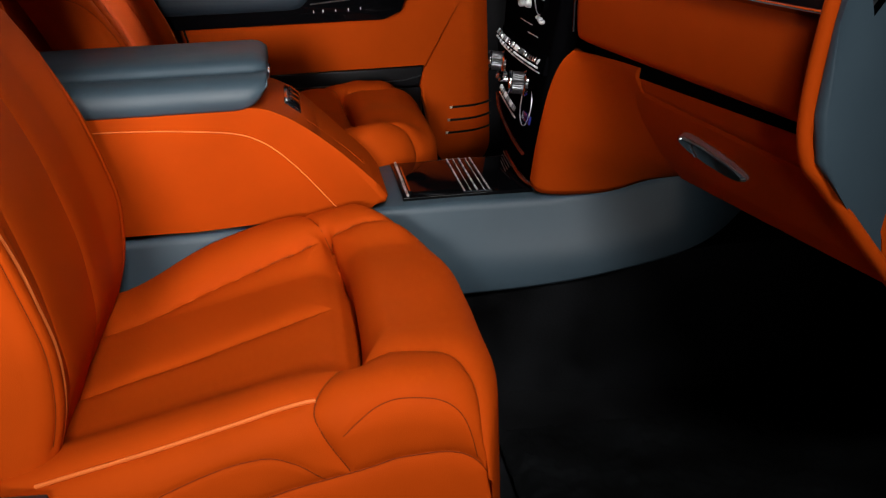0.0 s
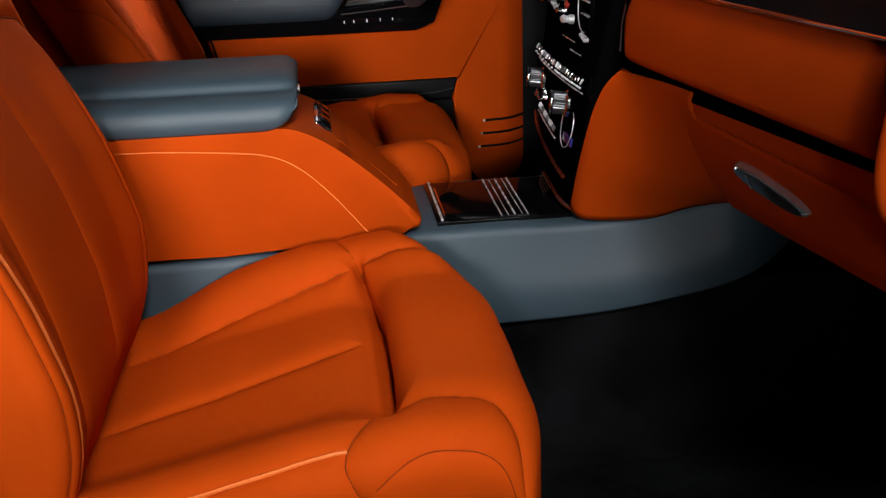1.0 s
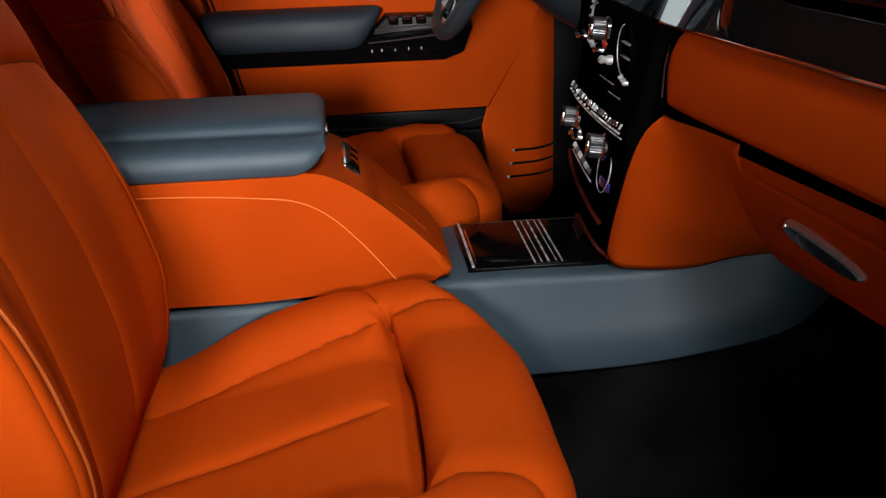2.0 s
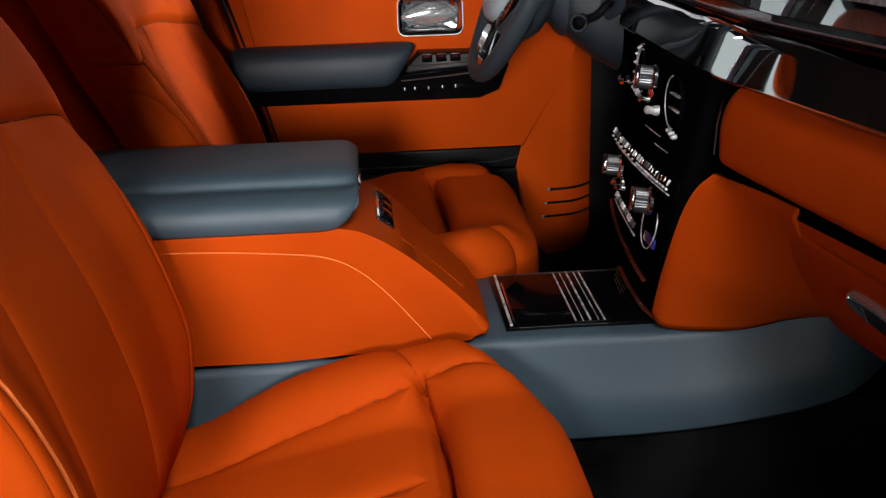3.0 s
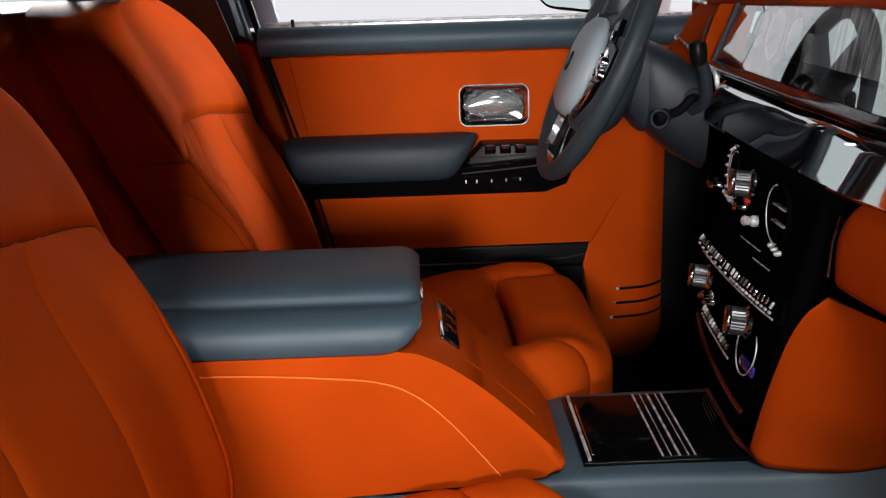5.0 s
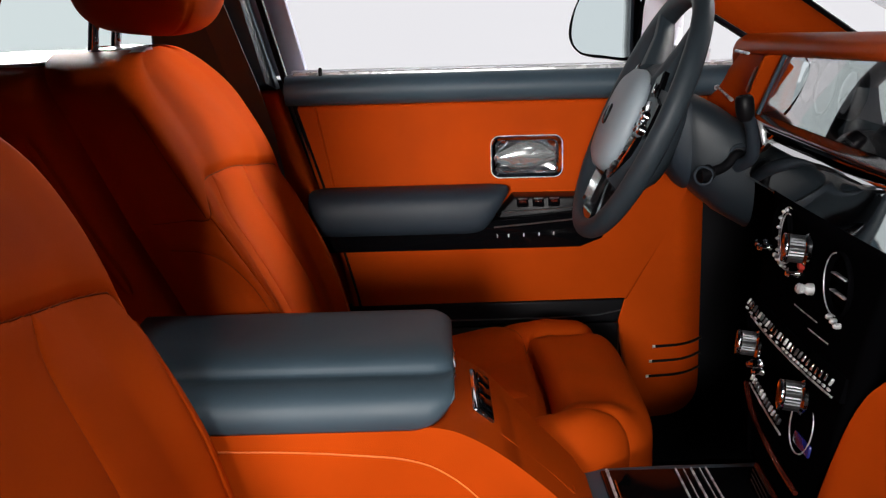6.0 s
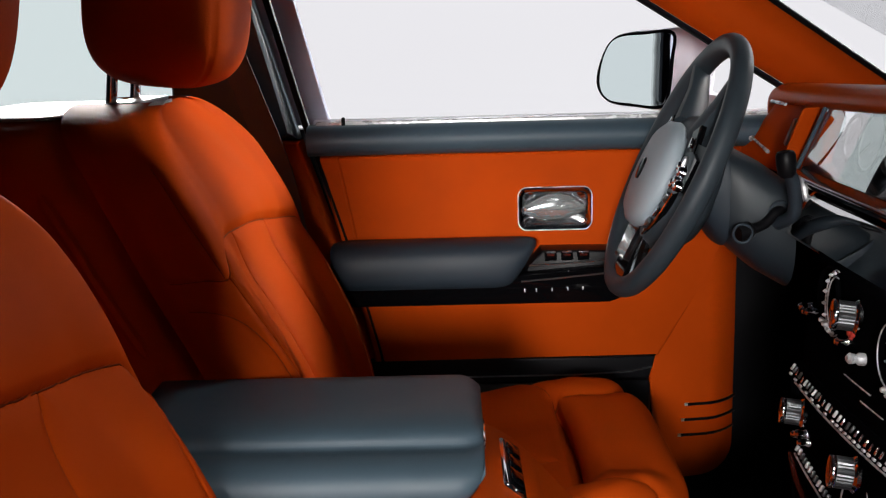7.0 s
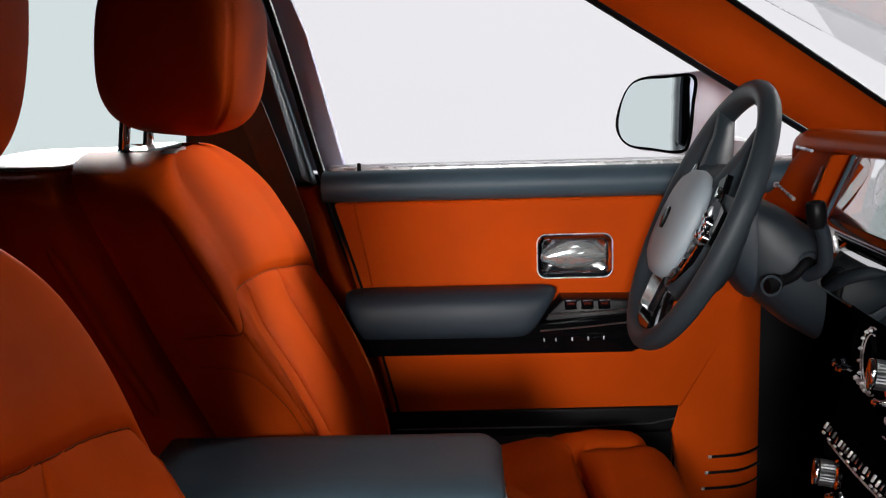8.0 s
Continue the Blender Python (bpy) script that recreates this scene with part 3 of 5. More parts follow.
def headrest(place, parent, tilt, at):
    def rounded(u, v):
        a, b = math.pi * (u - 0.5), 2 * math.pi * v
        f = lambda c, e: math.copysign(abs(c) ** e, c)
        ca = f(math.cos(a), 0.55)
        x = ca * f(math.cos(b), 0.62) * 0.101
        y = ca * f(math.sin(b), 0.55) * 0.154
        zz = f(math.sin(a), 0.62) * 0.112
        x += 0.016 * (1 - (y / 0.142) ** 2) * (-1 if x > 0 else 1) * 0.4
        w = 1 - 0.12 * max(0, -zz / 0.112)
        q = Matrix.Rotation(radians(-tilt), 4, "Y") @ Vector((x, y * w, zz))
        return q
    bm = bmesh.new()
    n, m = 56, 84
    rows = []
    for i in range(n + 1):
        row = []
        for j in range(m):
            q = rounded(i / n, j / m)
            b = 2 * math.pi * j / m
            d = min(abs(b - math.radians(38)), abs(b - math.radians(322)))
            q = q * (1 - 0.028 * math.exp(-d / 0.035))
            row.append(bm.verts.new(Vector(place(np.array(q + Vector(at))))))
        rows.append(row)
    for i in range(n):
        for j in range(m):
            bm.faces.new((rows[i][j], rows[i][(j + 1) % m], rows[i + 1][(j + 1) % m], rows[i + 1][j]))
    bmesh.ops.remove_doubles(bm, verts=bm.verts, dist=1e-5)
    pad = part("headrest", bm, LEATHER, parent, "rounded orange leather headrest on chrome posts", 180)
    for s in (-0.055, 0.055):
        pts = [Vector(place(np.array((at[0] - 0.068 - 0.012 * k, s, at[2] - 0.05 - 0.10 * k)))) for k in (0, 0.4, 0.8, 1.0)]
        part("post", tube(pts, 0.0075, 12), CHROME, pad, "polished chrome headrest post")
    mk = [Vector(place(np.array(Matrix.Rotation(radians(-tilt), 3, "Y") @ Vector((0.0885, 0, -0.002 + 0.016 * k)) + Vector(at)))) for k in (-1, 1)]
    part("monogram", tube([mk[0], mk[0].lerp(mk[1], 0.5), mk[1]], 0.0055, 8, flat=0.5), MARK, pad, "small pale embroidered mark")
    plate = [Vector(place(np.array((at[0] - 0.056 + a, b, at[2] - 0.128 - 0.006)))) for a, b in ((-0.02, -0.085), (0.02, -0.085), (0.02, 0.085), (-0.02, 0.085))]
    bm = bmesh.new()
    vs_ = [bm.verts.new(p) for p in plate]
    f = bm.faces.new(vs_)
    ex = bmesh.ops.extrude_face_region(bm, geom=[f])
    bmesh.ops.translate(bm, verts=[e for e in ex["geom"] if isinstance(e, bmesh.types.BMVert)], vec=(0, 0, 0.006))
    part("post_plate", bevelled(bm, 0.002, 2), SATIN, parent, "satin metal guide plate of the posts")


def front_seat(label, yc, sgn, dx, dz, back_dx, back_dz, head_x, shift, lift):
    seat = thing("front_seat", label, "car seat", group="front seats")

    def placer(ox, oz):
        def place(p):
            p = np.asarray(p, float)
            return np.stack([p[..., 0] + ox, yc + sgn * p[..., 1], p[..., 2] + oz], -1)
        return place
    seat_cushion(placer(dx, dz), seat, sgn < 0)
    seat_back(placer(back_dx, back_dz), seat, sgn < 0, shift, lift)
    headrest(placer(back_dx, back_dz), seat, -6, (head_x, 0, 1.026))
    part("recliner_cover", prism([(-0.47 + back_dx, 0.16), (-0.40 + back_dx, 0.20), (-0.415 + back_dx, 0.275), (-0.52 + back_dx, 0.28), (-0.58 + back_dx, 0.2)], "y", yc + sgn * 0.285, yc + sgn * 0.305, 0.006), CHARCOAL, seat, "dark grey plastic recliner cover")
    return seat


front_seat("orange leather passenger seat with piped bolsters and fluted cushion", -0.385, -1, 0.0, 0.0, 0.0, 0.0, -0.612, 0.0, 0.0)
front_seat("orange leather driver's seat behind the steering wheel", 0.42, 1, 0.058, 0.040, 0.045, 0.0, -0.635, -0.04, 0.042)
# ---------------------------------------------------------------- centre console
console = thing("center_console", "slate and orange leather centre console with armrest box", "center console")
CY = 0.025


def console_ring(x, zt, yt, zb, yb):
    pts = []
    r = 0.014
    for s in (-1, 1):
        edge = CY + s * (CY - yt)
        low = CY + s * (CY - yb)
        one = [(x, CY + s * 0.02, zt)]
        for k in range(5):
            a = math.pi / 2 * k / 4
            one.append((x, edge - s * r + s * r * math.sin(a), zt - r + r * math.cos(a)))
        one += [(x, edge + (low - edge) * 0.5 - s * 0.004, (zt - r) * 0.5 + zb * 0.5), (x, low, zb + 0.006), (x, low - s * 0.006, zb)]
        pts.append(one)
    return pts[0] + pts[1][::-1]


st = [(-0.60, 0.330, -0.098, 0.12, -0.10), (-0.40, 0.332, -0.098, 0.17, -0.11), (-0.20, 0.340, -0.098, 0.20, -0.115), (-0.06, 0.353, -0.10, 0.208, -0.122), (0.10, 0.355, -0.105, 0.214, -0.13), (0.20, 0.353, -0.108, 0.224, -0.145),
      (0.26, 0.356, -0.114, 0.233, -0.155), (0.32, 0.372, -0.132, 0.248, -0.168), (0.38, 0.392, -0.152, 0.264, -0.178), (0.41, 0.398, -0.164, 0.274, -0.184), (0.44, 0.396, -0.163, 0.282, -0.178), (0.475, 0.388, -0.145, 0.289, -0.156), (0.52, 0.372, -0.10, 0.295, -0.11), (0.58, 0.35, -0.03, 0.30, -0.035)]
dense = []
for i in range(97):
    x = -0.60 + 1.18 * i / 96
    dense.append(console_ring(x, *[sum(lerp(x + 0.03 * q, [s[0] for s in st], [s[k] for s in st]) for q in (-1, -0.5, 0, 0.5, 1)) / 5 for k in (1, 2, 3, 4)]))
part("console_base", loft(dense), GREY, console, "slate grey leather console flanks", 180)
part("tunnel_carpet", loft([[(x, CY - 0.155 - d, 0.03), (x, CY - 0.14 - d, h), (x, CY + 0.14 + d, h), (x, CY + 0.155 + d, 0.03)] for x, h, d in ((-0.6, 0.13, 0), (0.1, 0.215, 0.0), (0.46, 0.28, 0.06), (0.8, 0.31, 0.13))]), CARPET, console, "black carpet on the tunnel under the console", 0)

# storage box under the armrest
side = [(-0.56, 0.335), (-0.30, 0.340), (-0.12, 0.350), (-0.045, 0.357), (-0.024, 0.362), (-0.020, 0.372), (-0.032, 0.390)]
side += [(p[0], p[1]) for p in curve_points([(-0.032, 0.390, 0), (-0.075, 0.434, 0), (-0.125, 0.478, 0), (-0.17, 0.507, 0), (-0.21, 0.518, 0), (-0.30, 0.520, 0)], 6)][1:]
side += [(-0.56, 0.520)]
box_bm = prism(side, "y", -0.100, 0.150, 0.026, 6)
for bv in box_bm.verts:
    if bv.co.y > 0.05:
        bv.co.y -= 0.056 * float(smooth01(-0.16, -0.06, bv.co.x))
box_part = part("storage_box", box_bm, LEATHER, console, "orange leather storage box with a curved stitched seam")
stitch = curve_points([(-0.46, -0.1008, 0.497), (-0.40, -0.1008, 0.496), (-0.352, -0.1008, 0.494), (-0.298, -0.1008, 0.490), (-0.232, -0.1008, 0.482), (-0.190, -0.1008, 0.463), (-0.149, -0.1008, 0.425), (-0.097, -0.1008, 0.361)], 10)
part("seam", tube(stitch, 0.0011, 6), THREAD, box_part, "pale stitched seam")
# slanted top panel of the box, with the button bezel


def on_slope(x):
    return lerp(-x, [0.02, 0.032, 0.075, 0.125, 0.17, 0.21, 0.3], [0.372, 0.392, 0.434, 0.478, 0.507, 0.518, 0.52])


part("seam", tube([(x, -0.040, on_slope(x)) for x in np.linspace(-0.135, -0.050, 12)] + [(-0.048, -0.034, on_slope(-0.048)), (-0.049, -0.02, on_slope(-0.049))], 0.0009, 6), LEATHER, box_part, "pressed panel seam")
bz = facing((-0.150, 0.045, on_slope(-0.150) + 0.003), (0.62, 0, 0.78), (0, 1, 0))


def local_box(m, sx, sy, sz, bevel=0.002, at=(0, 0, 0), seg=2):
    bm = bmesh.new()
    bmesh.ops.create_cube(bm, size=1, matrix=Matrix.Translation(at) @ Matrix.Diagonal((sx, sy, sz, 1)))
    bevelled(bm, bevel, seg)
    bm.transform(m)
    return bm


bezel = part("button_bezel", local_box(bz, 0.030, 0.135, 0.008, 0.004, seg=3), CHROME, console, "chrome bezel round dark console buttons")
part("inset", local_box(bz, 0.023, 0.127, 0.004, 0.0015, (0, 0, 0.0035)), GLOSS, bezel, "glossy black inset round the buttons")
for k in (-1, 0, 1):
    part("button", local_box(bz, 0.018, 0.034, 0.005, 0.002, (0, 0.037 * k, 0.005)), GLOSS, bezel, "glossy black button")

# armrest lid


def arm_ring(x):
    t = smooth01(-0.265, -0.187, x)
    e = max(0.0, (x + 0.235) / 0.053)
    zb = 0.5155 + 0.044 * (1 - math.sqrt(max(0.0, 1 - min(1, e) ** 2.2)))
    f = max(0.0, (x + 0.212) / 0.030)
    inset = 0.022 * (1 - math.sqrt(max(0.0, 1 - min(1, f) ** 2)))
    drop = 0.010 * min(1, f) ** 3
    y0, y1 = -0.107 + inset, 0.160 - inset
    zc = 0.568 - drop * 0.5
    lo = 0.5155 + 0.85 * (zb - 0.5155)
    out = [(y0 + 0.006, zb), (y0 + 0.001, zb + 0.004), (y0 - 0.001, 0.5 * (lo + 0.548)), (y0 + 0.001, 0.5445), (y0 + 0.006, 0.5515), (y0 + 0.014, 0.5560), (y0 + 0.024, 0.5590), (y0 + 0.034, 0.5605), (y0 + 0.044, 0.5602), (y0 + 0.052, 0.5598), (y0 + 0.057, 0.5605), (y0 + 0.0595, 0.5630), (y0 + 0.0605, 0.5665), (y0 + 0.063, 0.5705 - drop * 0.3), (y0 + 0.069, 0.5745 - drop * 0.5), (y0 + 0.079, 0.5772 - drop * 0.8)]
    w = y1 - y0
    out += [(y0 + w * k, 0.5785 - drop + 0.0015 * math.sin(math.pi * k)) for k in np.linspace(0.38, 0.88, 10)]
    out += [(y1 - 0.012, zc + 0.006 - drop), (y1 - 0.003, zc - drop), (y1, zc - 0.012), (y1, zb + 0.004), (y1 - 0.006, zb)]
    return [(x, p, q) for p, q in out]


xs_arm = list(np.linspace(-0.56, -0.27, 8)) + list(np.linspace(-0.265, -0.1825, 34))
lid = part("armrest_lid", loft([arm_ring(x) for x in xs_arm]), GREY, console, "slate grey leather armrest lid with a pressed crease", 180)
part("lid_release", local_box(facing((-0.184, 0.03, 0.543), (1, 0, -0.2)), 0.07, 0.016, 0.008, 0.003), CHROME, console, "chrome lid release at the armrest's front")

# tray with a sliding lid and chrome bars
tray = part("tray", prism([(0.004, -0.073), (0.205, -0.073), (0.205, 0.126), (0.004, 0.126)], "z", 0.352, 0.3595, 0.003), STACK_GLOSS, console, "glossy black sliding tray lid")
part("tray_rim", tube([(0.012, -0.068, 0.361), (0.012, 0.122, 0.361)], 0.0022, 6), PALE_CHROME, tray, "thin chrome edge")
part("tray_rim", tube([(0.018, -0.05, 0.361), (0.018, 0.09, 0.361)], 0.0014, 6), CHROME, tray)
for x, r in ((0.100, 0.0014), (0.110, 0.0008), (0.120, 0.0016), (0.131, 0.0008), (0.139, 0.0014)):
    part("chrome_bar", tube([(x, -0.068, 0.3608), (x, 0.122, 0.3608)], r, 6), PALE_CHROME, tray, "slim chrome bar across the lid")
part("chrome_bar", tube([(0.098, -0.069, 0.3608), (0.141, -0.069, 0.3608)], 0.0015, 6), CHROME, tray)

# ---------------------------------------------------------------- dashboard
dash = thing("dashboard", "orange leather dashboard with glossy black fascia", "dashboard")


def sweep(y):
    """How far the dashboard falls back towards the doors."""
    d = -y - 0.186
    return 0.193 * 0.5 * (d + math.sqrt(d * d + 0.0016)) + 0.03 * max(0.0, y - 0.30)


def crown(y):
    """How far the hood rises towards the middle of the car."""
    return 0.017 - 0.038 * max(0.0, y) if y > -0.3 else 0.017 * max(0.0, 1 - (-0.3 - y) / 0.43)


def lifted(bm, z0=0.775, z1=0.862):
    for v in bm.verts:
        v.co.z += crown(v.co.y) * min(1.0, max(0.0, (v.co.z - z0) / (z1 - z0)))
    return bm


def dash_sheet(profile, y0, y1, nv=24, thick=0.02, n=40, flare=None):
    prof = curve_points([(a, 0, b) for a, b in profile], nv) if len(profile) > 2 else [Vector((a, 0, b)) for a, b in profile]
    m = len(prof) - 1

    def f(u, v):
        y = y0 + (y1 - y0) * u
        q = prof[min(m, int(round(v * m)))]
        return q[0] + sweep(y), y, q[2]
    return sheet(f, n, m, thick)


# glove box lid with rounded corners
def glove(u, v):
    y = -0.178 - 0.508 * u
    z = 0.601 + 0.104 * v - 0.012 * u
    x = 0.237 + sweep(y) + 0.006 * v - 0.004 * math.sin(math.pi * v)
    cu, cv = abs(2 * u - 1), abs(2 * v - 1)
    x += 0.010 * (max(0, (cu - 0.93) / 0.07) ** 2 + max(0, (cv - 0.8) / 0.2) ** 2)
    if v > 0.4 and u < 0.2:
        y -= 0.050 * ((v - 0.4) / 0.6) ** 2.2 * (1 - u / 0.2)
    return x, y, z


part("glovebox_lid", sheet(glove, 60, 24, -0.03), LEATHER, dash, "smooth orange leather glovebox lid")
part("lid_edge", tube([(0.240, -0.176, 0.612), (0.241, -0.179, 0.65), (0.243, -0.191, 0.68)], 0.0016, 6), CHROME, dash, "thin chrome edge beside the lid")
# lower panel with footwell lamp


def lower(u, v):
    y = -0.262 - 0.45 * u
    z = 0.588 - 0.171 * v + 0.018 * u * v
    d = lerp(z, [0.41, 0.45, 0.50, 0.55, 0.58, 0.6], [0.125, 0.092, 0.062, 0.036, 0.030, 0.05])
    d -= 0.03 * u * smooth01(0.5, 0.42, z) * 1.0
    x = 0.236 + sweep(y) + d
    zs = 0.551 - 0.075 * max(0.0, (-y - 0.30)) * 1.0
    x += 0.004 * math.exp(-abs(z - zs + 0.0) / 0.003) * (1 if y < -0.30 else 0)
    return x, y, z


part("lower_panel", sheet(lower, 60, 60, 0.02), LEATHER, dash, "orange leather knee panel below the glovebox")
# black strip set behind the gap stands for its shade
part("lid_gap_shade", sheet(lambda u, v: (0.272 + sweep(-0.18 - 0.54 * u), -0.18 - 0.54 * u, 0.570 + 0.045 * v), 30, 2, 0.006), STACK, dash, "black strip for the shade under the glovebox lid")
la, lb = Vector((0.327, -0.380, 0.508)), Vector((0.364, -0.489, 0.485))
mid, run = (la + lb) / 2, (lb - la)
nl = Vector((-0.86, -0.33, -0.40)).normalized()
upl = nl.cross(run).normalized()
upl = upl if upl.z > 0 else -upl


def lens(scale, lift, wide):
    out = []
    for k in range(40):
        a = 2 * math.pi * k / 40
        c, s = math.cos(a), math.sin(a)
        out.append(mid + run * 0.5 * scale * math.copysign(abs(c) ** 0.9, c) + upl * wide * s + nl * lift)
    return out


lamp = part("footwell_lamp", loft([lens(1.08, -0.006, 0.0125), lens(1.08, 0.005, 0.0125), lens(1.0, 0.009, 0.0108), lens(0.93, 0.006, 0.009)]), HANDLE, dash, "oval chrome-rimmed footwell lamp")
part("lens", loft([lens(0.99, 0.004, 0.0102), lens(0.97, 0.0096, 0.0098), lens(0.6, 0.0104, 0.006)]), mat("smoked_lens", (0.02, 0.03, 0.035), 0.12, coat=0.6), lamp, "smoked grey lens")
part("lens_bar", tube([mid - run * 0.28 + upl * 0.008 + nl * 0.0105, mid - run * 0.22 - upl * 0.008 + nl * 0.0105], 0.0015, 6), CHROME, lamp)

# cheek panel between the fascia stack and the lower panel
cheek_rows = [
    [(0.198, -0.080, 0.372), (0.203, -0.105, 0.44), (0.214, -0.135, 0.52), (0.226, -0.155, 0.563), (0.240, -0.170, 0.584)],
    [(0.216, -0.100, 0.358), (0.216, -0.126, 0.44), (0.226, -0.152, 0.52), (0.237, -0.170, 0.566), (0.254, -0.183, 0.584)],
    [(0.300, -0.128, 0.362), (0.272, -0.172, 0.44), (0.262, -0.200, 0.52), (0.258, -0.213, 0.568), (0.268, -0.225, 0.584)],
    [(0.365, -0.150, 0.383), (0.330, -0.222, 0.44), (0.295, -0.250, 0.52), (0.276, -0.262, 0.568), (0.280, -0.268, 0.584)],
    [(0.435, -0.175, 0.394), (0.375, -0.285, 0.44), (0.318, -0.300, 0.52), (0.287, -0.312, 0.568), (0.290, -0.315, 0.584)],
]
dense_rows = [curve_points(r, 6) for r in cheek_rows]
cols = [curve_points([r[i] for r in dense_rows], 8) for i in range(len(dense_rows[0]))]
bm = sheet(lambda u, v: cols[int(round(v * (len(cols) - 1)))][int(round(u * (len(cols[0]) - 1)))], len(cols[0]) - 1, len(cols) - 1, -0.012)
part("cheek_panel", bm, LEATHER, dash, "orange leather cheek panel beside the centre stack", 180)
part("stitching", tube([p + Vector((0.012, -0.014, 0.0)) for p in dense_rows[0][3:-4]], 0.0012, 5), LEATHER, dash)
part("cheek_panel", sheet(lambda u, v: (0.205 + 0.25 * u, 0.165 + 0.03 * v + 0.10 * u, 0.36 + 0.20 * v + 0.03 * u), 6, 6, 0.01), STACK, dash, "black panel at the driver's side of the stack")

# glossy fascia, ledge, instrument glass and hood
FASCIA_RISE = [(0.0, 0.0)]
for i in range(24):
    a = radians(59 - 39 * max(0.0, (i / 23 - 0.66) / 0.34))
    FASCIA_RISE.append((FASCIA_RISE[-1][0] + math.cos(a), FASCIA_RISE[-1][1] + math.sin(a)))


def fascia_face(u, v):
    """A leaning band that rolls back to nearly level at its top."""
    y = -0.735 + 1.075 * u
    dx, dz = FASCIA_RISE[int(round(v * 24))]
    k = 0.059 / FASCIA_RISE[-1][1]
    return 0.2345 + sweep(y) + k * dx * (1 - 0.33 * smooth01(0.06, -0.10, y) + 0.53 * smooth01(-0.28, -0.40, y)), y, 0.702 + k * dz


part("fascia", sheet(fascia_face, 80, 24, 0.02), FASCIA, dash, "glossy black veneer fascia band", 180)
part("ledge", dash_sheet([(0.262, 0.762), (0.262, 0.770), (0.285, 0.775)], -0.735, 0.43, 4, 0.006, 60), GLOSS, dash, "glossy dark ledge below the instrument glass")
part("ledge_trim", tube([(0.262 + sweep(y), y, 0.7715) for y in np.linspace(-0.735, 0.43, 40)], 0.0014, 6), SATIN, dash, "thin chrome line on the ledge")
display_glass = glass("display_glass", (0.9, 0.91, 0.92))
display_glass.node_tree.nodes["Principled BSDF"].inputs["IOR"].default_value = 3.4
gl = part("gallery_glass", lifted(dash_sheet([(0.288, 0.775), (0.322, 0.860)], -0.735, 0.455, 1, 0.002, 60)), display_glass, dash, "clear glass pane before the instruments")
gl.visible_shadow = False
FOIL = mat("streaked_silver_foil", (0.55, 0.58, 0.62), 0.35, 0.4)
fnt = FOIL.node_tree
fco, fmp, fno, frm = (fnt.nodes.new(k) for k in ("ShaderNodeTexCoord", "ShaderNodeMapping", "ShaderNodeTexNoise", "ShaderNodeMapRange"))
fmp.inputs["Scale"].default_value = (40, 150, 9)
fno.inputs["Scale"].default_value = 1.0
fno.inputs["Detail"].default_value = 5
fnt.links.new(fco.outputs["Object"], fmp.inputs[0])
fnt.links.new(fmp.outputs[0], fno.inputs["Vector"])
frm.inputs[1].default_value, frm.inputs[2].default_value, frm.inputs[3].default_value, frm.inputs[4].default_value = 0.35, 0.65, 0.12, 0.85
fnt.links.new(fno.outputs["Fac"], frm.inputs[0])
fnt.links.new(frm.outputs[0], fnt.nodes["Principled BSDF"].inputs["Base Color"])
part("gallery_back", lifted(dash_sheet([(0.345, 0.772), (0.365, 0.865)], 0.14, 0.455, 1, 0.01, 40)), PALE, dash, "pale grey back of the instrument display")
part("gallery_back", lifted(dash_sheet([(0.345, 0.772), (0.365, 0.865)], -0.735, 0.138, 1, 0.01, 40)), FOIL, dash, "streaked silver back of the display gallery")
part("gallery_shelf", dash_sheet([(0.286, 0.774), (0.330, 0.783), (0.346, 0.792)], -0.735, 0.455, 3, 0.004, 40), GLOSS, dash, "dark shelf inside the gallery")
hood_bm = dash_sheet([(0.340, 0.860), (0.320, 0.859), (0.312, 0.868), (0.318, 0.883), (0.340, 0.892), (0.42, 0.887), (0.60, 0.872), (0.83, 0.845)], -0.735, 0.805, 6, 0.012, 110)
for hv in hood_bm.verts:
    q = max(0.0, (hv.co.y - 0.72) / 0.085)
    nose = max(0.0, 1 - (hv.co.x - 0.31) / 0.30)
    hv.co.x += 0.016 * q ** 2.2 * nose
    hv.co.z += crown(hv.co.y) - 0.034 * q ** 2.4
part("hood", hood_bm, HOOD, dash, "orange leather dashboard hood", 180)
end_bm = dash_sheet([(0.327, 0.70), (0.312, 0.74), (0.312, 0.785), (0.332, 0.866)], 0.44, 0.80, 6, 0.015, 28)
for ev in end_bm.verts:
    q = max(0.0, (ev.co.y - 0.72) / 0.08)
    ev.co.x += 0.012 * q ** 2
    side = max(0.0, (ev.co.y - 0.62) / 0.18)
    ev.co.x -= 0.055 * side ** 1.5 * min(1.0, max(0.0, (0.862 - ev.co.z) / 0.10))
    ev.co.z -= 0.026 * q ** 2 * max(0.0, (ev.co.z - 0.70) / 0.168)
part("end_panel", end_bm, LEATHER, dash, "orange leather dashboard end with a round vent", 180)
part("driver_lower", dash_sheet([(0.30, 0.745), (0.29, 0.70), (0.33, 0.60), (0.42, 0.50)], 0.22, 0.80, 6, -0.015, 20), STACK, dash, "dark underside of the dashboard on the driver's side")
